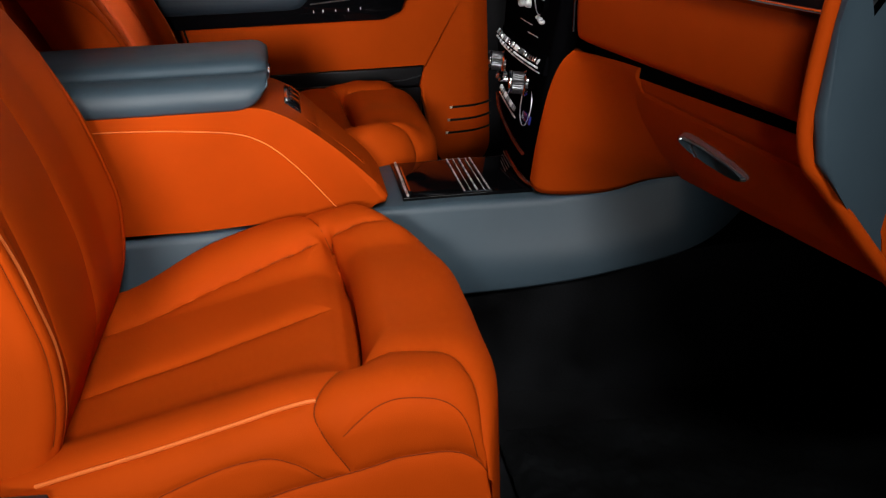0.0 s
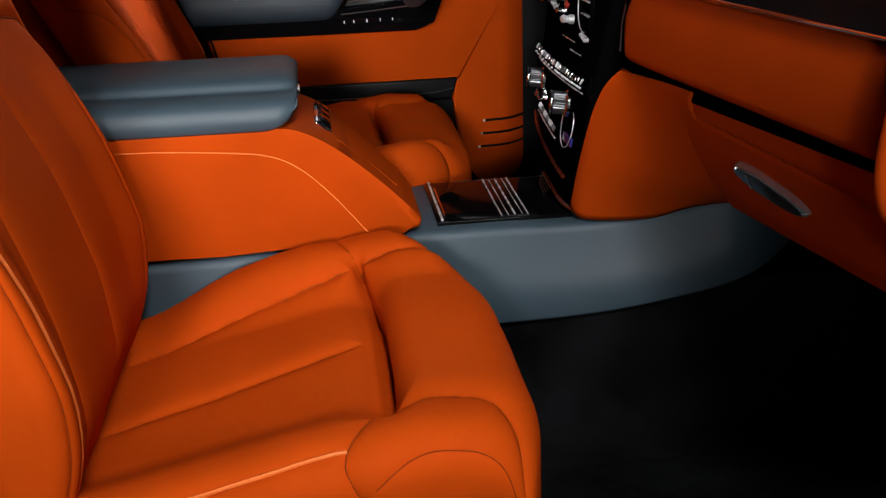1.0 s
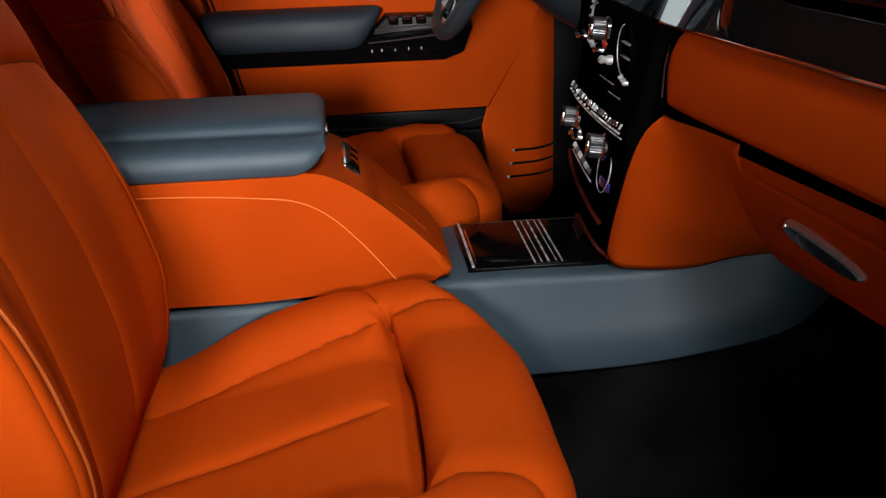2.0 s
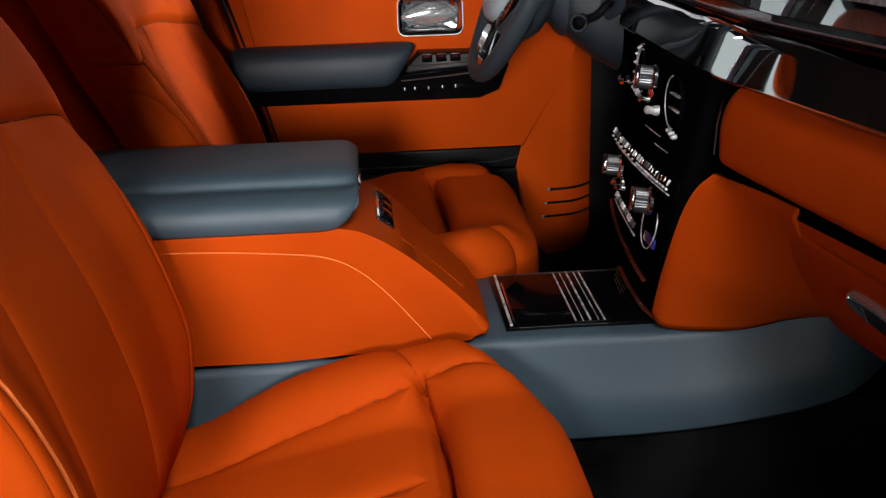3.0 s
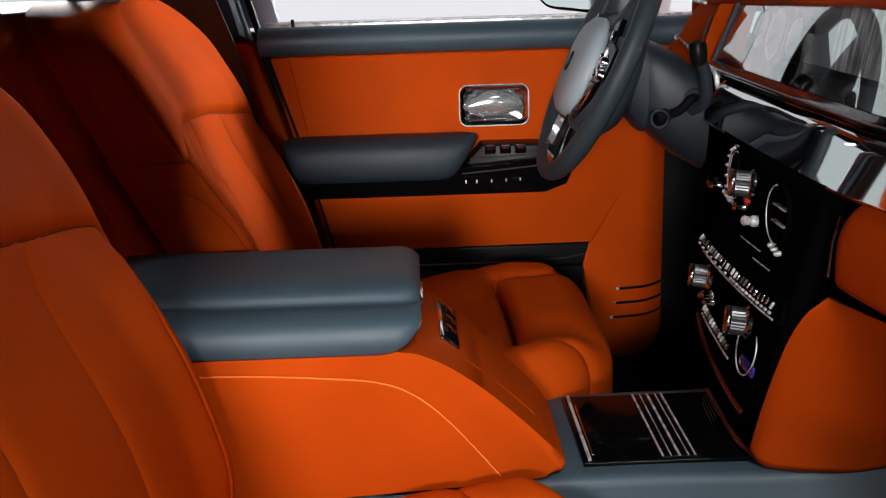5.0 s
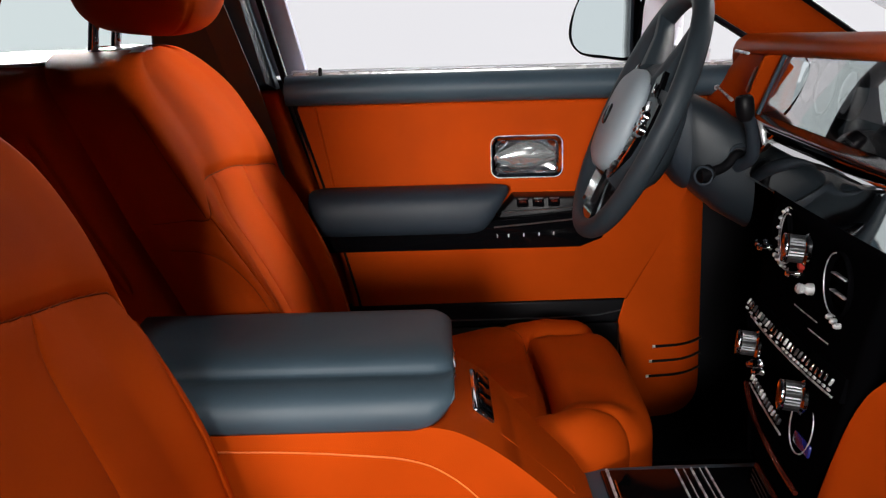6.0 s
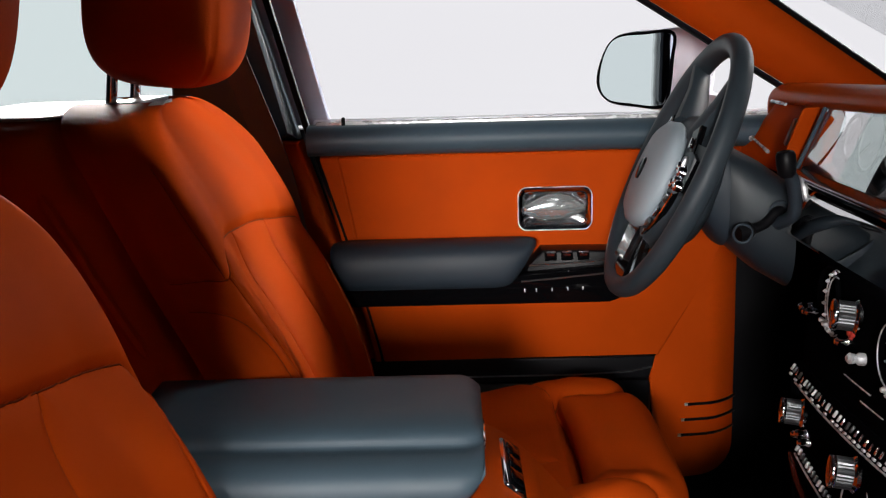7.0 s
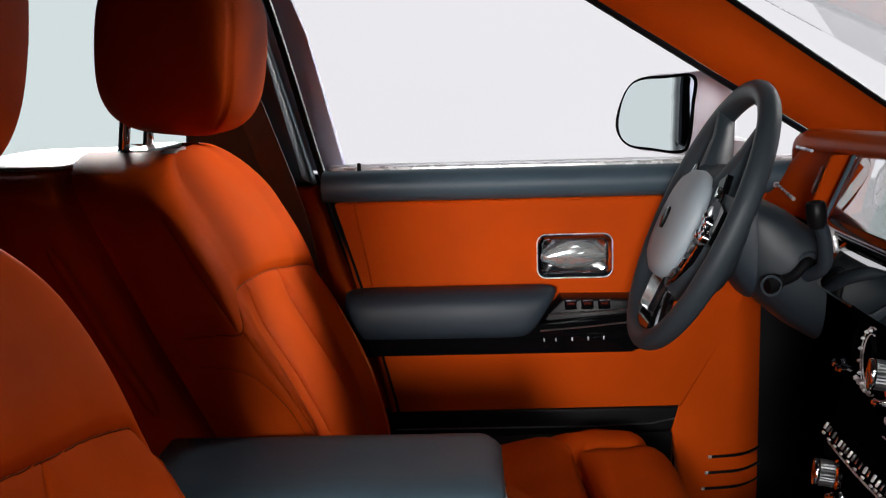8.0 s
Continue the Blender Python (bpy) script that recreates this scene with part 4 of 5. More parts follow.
# leather frame that carries the vent, leaning back beside the glass
frame_pts = [(0.572, 0.768), (0.522, 0.764), (0.480, 0.858), (0.528, 0.860)]
fr = prism(frame_pts, "x", 0.285, 0.315, 0.006, 4)
for fv in fr.verts:
    fv.co.x += 0.40 * (fv.co.z - 0.775) + 0.40 * (fv.co.y - 0.53)
part("vent_frame", fr, LEATHER, dash, "raised orange leather frame of the vent")
vm = facing((0.299, 0.525, 0.818), (-0.88, 0.33, 0.34))
vent = part("round_vent", lathe([(0.019, 0), (0.022, 0.003), (0.019, 0.006), (0.016, 0.003), (0.014, -0.004)], vm), SATIN, dash, "round chrome-ringed air vent")
part("vent_disc", lathe([(0.0145, 0.001), (0.009, 0.003), (0.003, 0.004)], vm), BLACK, vent)
part("glass_post", tube([(0.291, 0.470, 0.772), (0.323, 0.452, 0.862)], 0.0032, 10), GREY, dash, "grey frame at the end of the instrument glass")
part("trim_bracket", tube(curve_points([(0.262, 0.43, 0.772), (0.262, 0.38, 0.7705), (0.262, 0.352, 0.767), (0.264, 0.348, 0.752), (0.266, 0.345, 0.742)], 5), 0.0045, 8), PALE_CHROME, dash, "bent chrome bracket under the ledge")
part("vent_rim", tube([(0.318, 0.70, 0.854), (0.316, 0.62, 0.854)], 0.0028, 8), PALE_CHROME, dash, "small chrome strip under the hood")
lv = part("lever", tube([(0.302, 0.752, 0.789), (0.300, 0.70, 0.783), (0.300, 0.652, 0.776)], [0.0025, 0.002, 0.0035], 8), PALE_CHROME, dash, "small chrome organ-stop lever")
part("lever_tip", lathe([(0.003, 0), (0.006, 0.003), (0.006, 0.008), (0.002, 0.011)], facing((0.303, 0.752, 0.789), (-0.3, 1, 0)), 14), PALE_CHROME, lv)
# instruments behind the glass
for y, r in ((0.385, 0.034), (0.315, 0.045), (0.235, 0.034)):
    im = facing((0.340 + sweep(y), y, 0.822), (-1, 0, 0.25))
    dial = part("dial", lathe([(r, -0.01), (r, 0.004), (r * 0.9, 0.006), (r * 0.80, 0.0)], im, 36), BLACK, dash, "round instrument dial with a deep black ring")
    part("dial_face", lathe([(r * 0.80, 0.0), (r * 0.80, 0.001), (0.002, 0.0012)], im, 36), DIAL, dial, "pale silver dial face")
    part("inner_ring", tube([im @ Vector((r * 0.78 * math.cos(q), r * 0.78 * math.sin(q), 0.002)) for q in np.linspace(0, 2 * math.pi, 32, endpoint=False)], 0.0012, 6, True), PALE_CHROME, dial, "thin bright ring")
    part("needle", tube([im @ Vector((0, 0, 0.003)), im @ Vector((-r * 0.55, -r * 0.4, 0.003))], 0.0010, 5), BLACK, dial)

# dashboard end by the open door: grey cap with an orange lip
endp = [(0.314, 0.575), (0.310, 0.62), (0.322, 0.70), (0.342, 0.78), (0.368, 0.85), (0.42, 0.89), (0.80, 0.87), (0.80, 0.20), (0.60, 0.25), (0.46, 0.388), (0.397, 0.466), (0.334, 0.548)]
cap_bm = prism(endp, "y", -0.752, -0.735, 0.010, 4)
for cv in cap_bm.verts:
    cv.co.y += 0.55 * max(0.0, cv.co.x - 0.34)
part("end_cap", cap_bm, GREY, dash, "slate grey leather cap at the dashboard's end")
lip = curve_points([(x - 0.004, -0.737, z) for x, z in ((0.42, 0.89), (0.368, 0.85), (0.342, 0.78), (0.322, 0.70), (0.310, 0.62), (0.314, 0.575), (0.334, 0.548), (0.397, 0.466), (0.46, 0.388), (0.60, 0.25))], 6)
part("end_lip", tube(lip, 0.0075, 10), LEATHER, dash, "rounded orange leather lip round the dashboard's end")

# ---------------------------------------------------------------- centre stack
stack = thing("center_stack", "glossy black centre stack with chrome knobs, vents and keys", "control panel")


def face_x(y, z):
    return 0.215 + 0.25 * (y - 0.03) ** 2 + lerp(z, [0.36, 0.42, 0.50, 0.60, 0.70, 0.76], [-0.012, -0.012, -0.010, 0.0, 0.012, 0.03])


part("panel", sheet(lambda u, v: (face_x(-0.085 - 0.09 * v + (0.30 + 0.075 * v) * u, 0.362 + 0.343 * v), -0.085 - 0.09 * v + (0.30 + 0.075 * v) * u, 0.362 + 0.343 * v), 24, 30, 0.03), STACK, stack, "curved piano-black panel", 180)


def knob(y, z, r, name="knob", label="rotary knob with a knurled grey grip and chrome edge"):
    m = facing((face_x(y, z), y, z), (-0.96, 0.22, 0.10))
    k = part(name, lathe([(r * 1.18, 0), (r * 1.20, 0.004), (r * 1.05, 0.007), (r * 0.9, 0.008)], m), CHROME, stack, label)
    rings = []
    for h in (0.006, 0.024):
        rings.append([m @ Vector(((r * (1.0 if q % 2 else 0.95)) * math.cos(2 * math.pi * q / 56), (r * (1.0 if q % 2 else 0.95)) * math.sin(2 * math.pi * q / 56), h)) for q in range(56)])
    part("grip", loft(rings), GRIP, k, "knurled satin grip")
    part("edge", lathe([(r * 0.99, 0.024), (r * 1.04, 0.0255), (r * 1.04, 0.0285), (r * 0.98, 0.030), (r * 0.90, 0.0290)], m), CHROME, k, "polished metal edge")
    part("cap", lathe([(r * 0.91, 0.0275), (r * 0.88, 0.0288), (r * 0.5, 0.0284), (r * 0.1, 0.0284)], m), GLOSS, k, "black cap")
    return k


knob(0.024, 0.668, 0.0160)
knob(0.146, 0.516, 0.0155)
knob(-0.034, 0.514, 0.0170)
for y, z, r in ((0.178, 0.640, 0.006), (0.165, 0.638, 0.0055), (0.152, 0.640, 0.005), (-0.004, 0.630, 0.0068), (0.035, 0.637, 0.005), (0.118, 0.500, 0.006), (0.104, 0.494, 0.005), (0.132, 0.494, 0.005)):
    m = facing((face_x(y, z), y, z), (-1, 0, 0.1))
    part("small_knob", lathe([(r, 0), (r, 0.006), (r * 0.7, 0.009), (r * 0.9, 0.016), (r * 0.5, 0.019)], m, 18), PALE_CHROME if r > 0.0065 else CHROME, stack, "small chrome push knob")
part("small_knob", lathe([(0.006, 0), (0.006, 0.004), (0.004, 0.006)], facing((face_x(0.035, 0.648), 0.035, 0.648), (-1, 0, 0.1)), 14), mat("red_lens", (0.5, 0.05, 0.04), 0.2, coat=0.5), stack, "small red warning button")


def air_vent(y, z, r, slats):
    m = facing((face_x(y, z) - 0.002, y, z), (-1, 0, 0.05))
    v = part("air_vent", lathe([(r, 0), (r + 0.002, 0.003), (r, 0.006), (r - 0.004, 0.004), (r - 0.006, -0.002)], m, 40), STACK, stack, "round black air vent with bright pins")
    part("vent_well", lathe([(r - 0.006, 0.0), (r - 0.008, 0.001), (0.003, 0.001)], m, 30), STACK, v)
    arc = [m @ Vector(((r - 0.001) * math.cos(q), (r - 0.001) * math.sin(q), 0.006)) for q in np.linspace(radians(100), radians(285), 26)]
    if slats:
        part("ring", tube(arc, 0.0008, 6), PALE_CHROME, v, "thin bright ring")
    for k in slats:
        h = k * r * 0.5
        w = math.sqrt(max(0.0, (r - 0.006) ** 2 - h * h))
        part("slat", local_box(m, 1.5 * w, 0.0016, 0.006, 0.0006, (0.25 * w, h, 0.004)), PALE_CHROME, v, "thin bright slat")
    for s in (-1, 0, 1):
        part("pin", lathe([(0.003, 0), (0.0035, 0.005), (0.002, 0.008)], m @ Matrix.Translation((s * 0.011, -r - 0.006 - 0.002 * s, 0)), 12), PALE_CHROME, v, "chrome pull pin")
    return v


air_vent(-0.076, 0.655, 0.034, (-0.5, 0.6))
air_vent(0.115, 0.672, 0.030, ())
# beaded chrome rings round the driver's side vent
gm = facing((face_x(0.085, 0.668) - 0.004, 0.085, 0.668), (-1, 0, 0.05))
for rr in (0.030, 0.024):
    part("ring", tube([gm @ Vector((rr * math.cos(q), 1.25 * rr * math.sin(q), 0.003)) for q in np.linspace(radians(80), radians(300), 26)], 0.0008, 6), PALE_CHROME, stack, "thin chrome vent ring")
for q in np.linspace(radians(95), radians(285), 9):
    part("bead", lathe([(0.0008, 0), (0.0022, 0.001), (0.0024, 0.003), (0.001, 0.005)], gm @ Matrix.Translation((0.027 * math.cos(q), 0.034 * math.sin(q), 0.003)), 8), PALE_CHROME, stack, "bright chrome bead")
# row of metal keys on a curved ledge
key_y = np.linspace(0.188, -0.112, 26)
part("key_ledge", sheet(lambda u, v: (face_x(0.195 - 0.32 * u, 0.57) - 0.003 - 0.006 * v, 0.195 - 0.32 * u, 0.569 - 0.026 * v), 20, 4, 0.02), STACK, stack, "black ledge that carries the keys")
rnd = random.Random(5)
for i, y in enumerate(key_y):
    z = 0.5585
    x = face_x(y, z) - 0.011
    part("key", local_box(facing((x, y, z + 0.003 + rnd.uniform(-0.001, 0.001)), (-0.85 + rnd.uniform(-0.12, 0.12), rnd.uniform(-0.15, 0.15), 0.53)), 0.0034, 0.0085, 0.003, 0.0010), (GRIP, CHROME, PALE_CHROME)[rnd.randrange(3)], stack, "narrow polished metal key")
    if i % 2 == 0 or i > 14:
        part("key_tip", local_box(facing((x - 0.002, y + 0.002, z - 0.006), (-0.9, 0, 0.43)), 0.006, 0.0030, 0.003, 0.0008), PALE_CHROME, stack, "bright key tip")
part("key_trim", tube([(face_x(y, 0.56) - 0.010, y, 0.5445) for y in np.linspace(0.18, -0.112, 16)], 0.0012, 6), PALE_CHROME, stack, "thin chrome strip under the keys")
for a0, a1, zz in ((0.03, -0.04, 0.603), (-0.02, -0.075, 0.590)):
    part("key_trim", tube([(face_x(y, zz) - 0.004, y, zz) for y in np.linspace(a0, a1, 6)], 0.0008, 5), PALE_CHROME, stack, "fine chrome line above the keys")
for y in np.linspace(0.138, 0.02, 12):
    z = 0.474 - 0.10 * (0.12 - y)
    part("key", local_box(facing((face_x(y, z) - 0.008, y, z), (-0.9, 0, 0.4)), 0.004, 0.008, 0.004, 0.001), GRIP if rnd.random() < 0.5 else PALE_CHROME, stack, "small satin key in the lower row")
part("key_trim", tube([(face_x(y, 0.46) - 0.009, y, 0.463 - 0.10 * (0.12 - y)) for y in np.linspace(0.145, 0.01, 10)], 0.0013, 6), PALE_CHROME, stack, "chrome lip under the lower keys")
rm = facing((face_x(-0.034, 0.485), -0.034, 0.482), (-1, 0, 0.2))
part("ring", tube([rm @ Vector((0.033 * math.cos(q), 0.033 * math.sin(q), 0.002)) for q in np.linspace(0, 2 * math.pi, 36, endpoint=False)], 0.0009, 6, True), PALE_CHROME, stack, "thin chrome ring below the knob")
part("display", local_box(facing((face_x(-0.05, 0.468) - 0.004, -0.045, 0.464), (-1, 0, 0.2)), 0.05, 0.014, 0.004, 0.002), BLUE, stack, "deep blue glass strip")
part("veneer_strip", tube(curve_points([(0.196, 0.155, 0.462), (0.190, 0.11, 0.447), (0.188, 0.05, 0.433), (0.188, -0.01, 0.422), (0.192, -0.06, 0.412)], 6), 0.0032, 8), RED, stack, "dark red wood strip below the keys")
part("veneer_strip", tube(curve_points([(0.198, 0.10, 0.372), (0.196, 0.03, 0.368), (0.196, -0.04, 0.366), (0.204, -0.085, 0.366)], 6), 0.0035, 8), RED, stack, "dark red wood strip at the stack's foot")
for k in range(4):
    part("trim_bar", tube([(0.193 - 0.003 * k, 0.10 - 0.008 * k, 0.374 - 0.003 * k), (0.190 - 0.003 * k, 0.02, 0.371 - 0.003 * k)], 0.0007, 5), GRIP, stack)

# ---------------------------------------------------------------- steering wheel and column
WC = Vector((0.102, 0.42, 0.785))
WN = Vector((-math.cos(radians(25)), 0, math.sin(radians(25))))
WM = facing(WC, WN, (0, 0, 1))
wheel = thing("steering_wheel", "slate grey leather steering wheel with chrome controls", "steering wheel")
R = 0.184
rim_pts = [WM @ Vector((R * math.cos(a), R * math.sin(a), 0)) for a in np.linspace(0, 2 * math.pi, 80, endpoint=False)]
part("rim", tube(rim_pts, 0.0165, 14, True, 0.9), WHEEL, wheel, "thick slate grey leather rim", 180)


def oval(rx, ry, h, e=0.8, n=40, cy=-0.020):
    out = []
    for k in range(n):
        a = 2 * math.pi * k / n
        c, s = math.cos(a), math.sin(a)
        out.append(WM @ Vector((rx * math.copysign(abs(c) ** e, c), cy + ry * math.copysign(abs(s) ** e, s), h)))
    return out


part("hub", loft([oval(0.066, 0.07, -0.058), oval(0.098, 0.094, -0.038), oval(0.106, 0.100, -0.008), oval(0.099, 0.093, 0.005), oval(0.086, 0.083, 0.012)]), WHEEL, wheel, "round slate grey hub", 60)
part("airbag_cover", loft([oval(0.076, 0.076, 0.012), oval(0.079, 0.079, 0.018), oval(0.076, 0.076, 0.028), oval(0.064, 0.064, 0.036), oval(0.04, 0.038, 0.040), oval(0.005, 0.005, 0.041)]), mat("pale_slate_leather", (0.27, 0.32, 0.36), 0.5, grain=0.2, grain_scale=800, vary=0.05), wheel, "domed pale grey airbag cover", 180)
part("emblem", loft([oval(0.011, 0.016, 0.038), oval(0.011, 0.016, 0.043), oval(0.009, 0.013, 0.044)]), GLOSS, wheel, "small dark oval emblem")
for s in (-1, 1):
    sp = part("spoke", loft([[WM @ Vector((s * a, b * 0.032 + 0.01, h)) for b, h in ((-1, -0.012), (1, -0.012), (1, 0.008), (-1, 0.008))] for a in (0.07, 0.11, 0.15, 0.172)]), WHEEL, wheel, "slate grey side spoke")
    part("control_pad", loft([[WM @ Vector((s * a, b * w, h)) for b, h in ((-1, 0.006), (1, 0.006), (1, 0.014), (-1, 0.014))] for a, w in ((0.09, 0.026), (0.12, 0.030), (0.155, 0.022))]), GLOSS, sp, "glossy black control pad")
    for i in range(5):
        part("control", lathe([(0.0075, 0), (0.0075, 0.005), (0.005, 0.007)], WM @ Matrix.Translation((s * (0.098 + 0.014 * (i % 3)), -0.018 + 0.018 * (i // 3) + 0.006 * (i % 2), 0.013)), 12), CHROME, sp, "small chrome wheel control")
for s in (-1, 1):
    strip = []
    for k in range(13):
        ang = radians(-62 + 8.2 * k)
        strip.append([WM @ Vector((s * r * math.cos(ang), r * math.sin(ang), h)) for r, h in ((0.091, 0.004), (0.112, 0.004), (0.112, 0.012), (0.091, 0.014))])
    arcpad = part("control_strip", loft(strip), GLOSS, wheel, "curved glossy black control strip beside the hub")
    part("strip_trim", tube([WM @ Vector((s * 0.1125 * math.cos(radians(q)), 0.1125 * math.sin(radians(q)), 0.012)) for q in range(-62, 38, 6)], 0.0016, 6), CHROME, arcpad, "chrome edge of the control strip")
    for k in range(6):
        ang = radians(-52 + 15 * k)
        part("control", local_box(WM @ Matrix.Translation((s * 0.102 * math.cos(ang), 0.102 * math.sin(ang), 0.0145)) @ Matrix.Rotation(ang * s, 4, "Z"), 0.009, 0.014, 0.005, 0.0015), CHROME if k % 2 else SATIN, arcpad, "small metal wheel button")
low_sp = part("spoke", loft([[WM @ Vector((a * w, -d, h)) for a, h in ((-1, -0.010), (1, -0.010), (1, 0.008), (-1, 0.008))] for d, w in ((0.07, 0.050), (0.11, 0.040), (0.15, 0.036), (0.172, 0.040))]), GLOSS, wheel, "glossy black lower spoke")
part("spoke_trim", loft([[WM @ Vector((a * w, -d, h)) for a, h in ((-1, 0.008), (1, 0.008), (1, 0.016), (-1, 0.016))] for d, w in ((0.088, 0.036), (0.12, 0.030), (0.145, 0.028))]), CHROME, low_sp, "chrome lower spoke trim")
for s in (-1, 1):
    part("arm", tube([WM @ Vector((s * 0.03, -0.08, 0.0)), WM @ Vector((s * 0.05, -0.125, 0.0)), WM @ Vector((s * 0.075, -0.162, 0.0))], 0.008, 8), CHROME, low_sp, "slim chrome arm")
    part("arm", tube([WM @ Vector((s * 0.045, 0.055, -0.008)), WM @ Vector((s * 0.08, 0.105, -0.006)), WM @ Vector((s * 0.112, 0.140, -0.002))], [0.034, 0.023, 0.019], 12, flat=0.6), WHEEL, wheel, "slate grey upper spoke")

column = thing("steering_column", "slate grey steering column shroud with black stalks", "steering column")


def shroud(h, ry, zt, zb):
    base = WC - WN * h
    pts = []
    for k in range(36):
        a = 2 * math.pi * k / 36
        c, s = math.cos(a), math.sin(a)
        e = 0.62
        zz = (zt if s > 0 else zb) * abs(s) ** e * (1 if s > 0 else -1)
        pts.append(base + Vector((0, ry * math.copysign(abs(c) ** e, c), zz)))
    return pts


part("shroud", loft([shroud(0.045, 0.060, 0.05, 0.05), shroud(0.055, 0.072, 0.06, 0.07), shroud(0.09, 0.080, 0.062, 0.085), shroud(0.12, 0.083, 0.06, 0.095), shroud(0.165, 0.083, 0.05, 0.10)]), SHROUD, column, "slate grey leather column shroud", 50)
part("collar", loft([shroud(0.040, 0.070, 0.060, 0.066), shroud(0.060, 0.080, 0.066, 0.082), shroud(0.066, 0.080, 0.066, 0.082)]), CHARCOAL, column, "dark collar behind the wheel")
part("stalk", tube(curve_points([(0.232, 0.345, 0.731), (0.222, 0.335, 0.730), (0.205, 0.328, 0.716), (0.188, 0.322, 0.711), (0.168, 0.318, 0.707)], 6), [0.008] * 8 + [0.007] * 11 + [0.011] * 3 + [0.012] * 3, 10), BLACK, column, "black stalk with a rounded tip")
part("stalk_ring", tube([(0.228 + 0.013 * math.cos(q), 0.338, 0.731 + 0.013 * math.sin(q)) for q in np.linspace(0, 2 * math.pi, 24, endpoint=False)], 0.003, 8, True), CHARCOAL, column, "dark ring at the stalk's root")
part("stalk_ring", tube([(0.172 + 0.0125 * math.cos(q), 0.312, 0.707 + 0.0125 * math.sin(q)) for q in np.linspace(0, 2 * math.pi, 24, endpoint=False)], 0.002, 8, True), CHARCOAL, column)
part("gear_lever", tube(curve_points([(0.225, 0.335, 0.715), (0.235, 0.30, 0.735), (0.228, 0.285, 0.775), (0.218, 0.280, 0.795)], 6), 0.009, 10), CHARCOAL, column, "dark grey gear lever on the column")
part("lever_knob", lathe([(0.009, 0), (0.0115, 0.005), (0.0128, 0.017), (0.0125, 0.029), (0.0105, 0.0330), (0.006, 0.0345), (0.0055, 0.0335), (0.001, 0.0335)], facing((0.219, 0.281, 0.785), (-0.12, 0, 1), (0, 1, 0)), 24), BLACK, column, "black lever knob")

# ---------------------------------------------------------------- driver's door
door = thing("car_door", "closed orange leather driver's door with grey armrest", "car door")
part("upper_panel", prism([(-0.452, 0.772), (0.33, 0.772), (0.238, 0.545), (0.152, 0.396), (-0.36, 0.393), (-0.385, 0.52)], "y", 0.780, 0.83, 0.006), LEATHER, door, "smooth orange leather door panel")
part("panel_seam", tube([(-0.412, 0.7795, 0.770), (-0.385, 0.7795, 0.625)], 0.003, 6), LEATHER, door)
part("edge_seal", tube([(-0.456, 0.785, 0.80), (-0.40, 0.785, 0.615), (-0.35, 0.785, 0.42), (-0.338, 0.785, 0.36)], 0.006, 8), BLACK, door, "black rubber edge of the door")
part("sill_trim", loft([[(x, 0.752 + 0.03 - 0.03 * math.sin(a), 0.798 + 0.026 * math.cos(a)) for a in np.linspace(0, math.pi, 14)] + [(x, 0.83, 0.772), (x, 0.83, 0.824)] for x in (-0.462, -0.2, 0.1, 0.36)]), GREY, door, "slate grey leather top roll of the door")
part("window_strip", box(-0.450, 0.40, 0.800, 0.822, 0.821, 0.829, 0.002), PALE_CHROME, door, "polished chrome strip along the window")
part("window_strip", box(-0.46, 0.45, 0.842, 0.872, 0.80, 0.830, 0.004), PAINT, door, "pale painted outer belt line")
part("lock_pin", lathe([(0.0035, 0), (0.0035, 0.012), (0.002, 0.014)], Matrix.Translation((-0.400, 0.79, 0.824)), 12), BLACK, door, "small black lock pin")


def ring_rect(x0, x1, z0, z1, y, r, n=6):
    pts = []
    for cx, cz, a0 in ((x1 - r, z1 - r, 0), (x0 + r, z1 - r, 90), (x0 + r, z0 + r, 180), (x1 - r, z0 + r, 270)):
        for k in range(n + 1):
            a = radians(a0 + 90 * k / n)
            pts.append(Vector((cx + r * math.cos(a), y, cz + r * math.sin(a))))
    return pts


hb = part("handle_bezel", loft([ring_rect(-0.099, 0.031, 0.634, 0.711, 0.781, 0.016), ring_rect(-0.099, 0.031, 0.634, 0.711, 0.768, 0.016), ring_rect(-0.095, 0.027, 0.638, 0.707, 0.764, 0.014), ring_rect(-0.091, 0.023, 0.642, 0.703, 0.766, 0.012), ring_rect(-0.088, 0.020, 0.645, 0.700, 0.775, 0.012), ring_rect(-0.07, 0.0, 0.655, 0.690, 0.779, 0.012)]), CHROME, door, "chrome door release recess", 35)


def lever(u, v):
    x = -0.088 + 0.106 * u
    bulge = math.sin(math.pi * u) ** 0.8
    z = 0.6725 + (v - 0.5) * (0.004 + 0.040 * bulge) + 0.004 * math.sin(math.pi * (u - 0.15))
    return x, 0.768 - 0.007 * math.sin(math.pi * v) * (0.4 + 0.6 * bulge), z


# pale line added as the glint along the chrome rim
part("bezel_glint", tube(ring_rect(-0.0985, 0.0305, 0.6345, 0.7105, 0.767, 0.016), 0.0009, 6, True), PALE_CHROME, hb, "pale line for the glint on the recess edge")
part("release_lever", sheet(lever, 24, 10, 0.004), HANDLE, hb, "curved chrome release lever", 180)

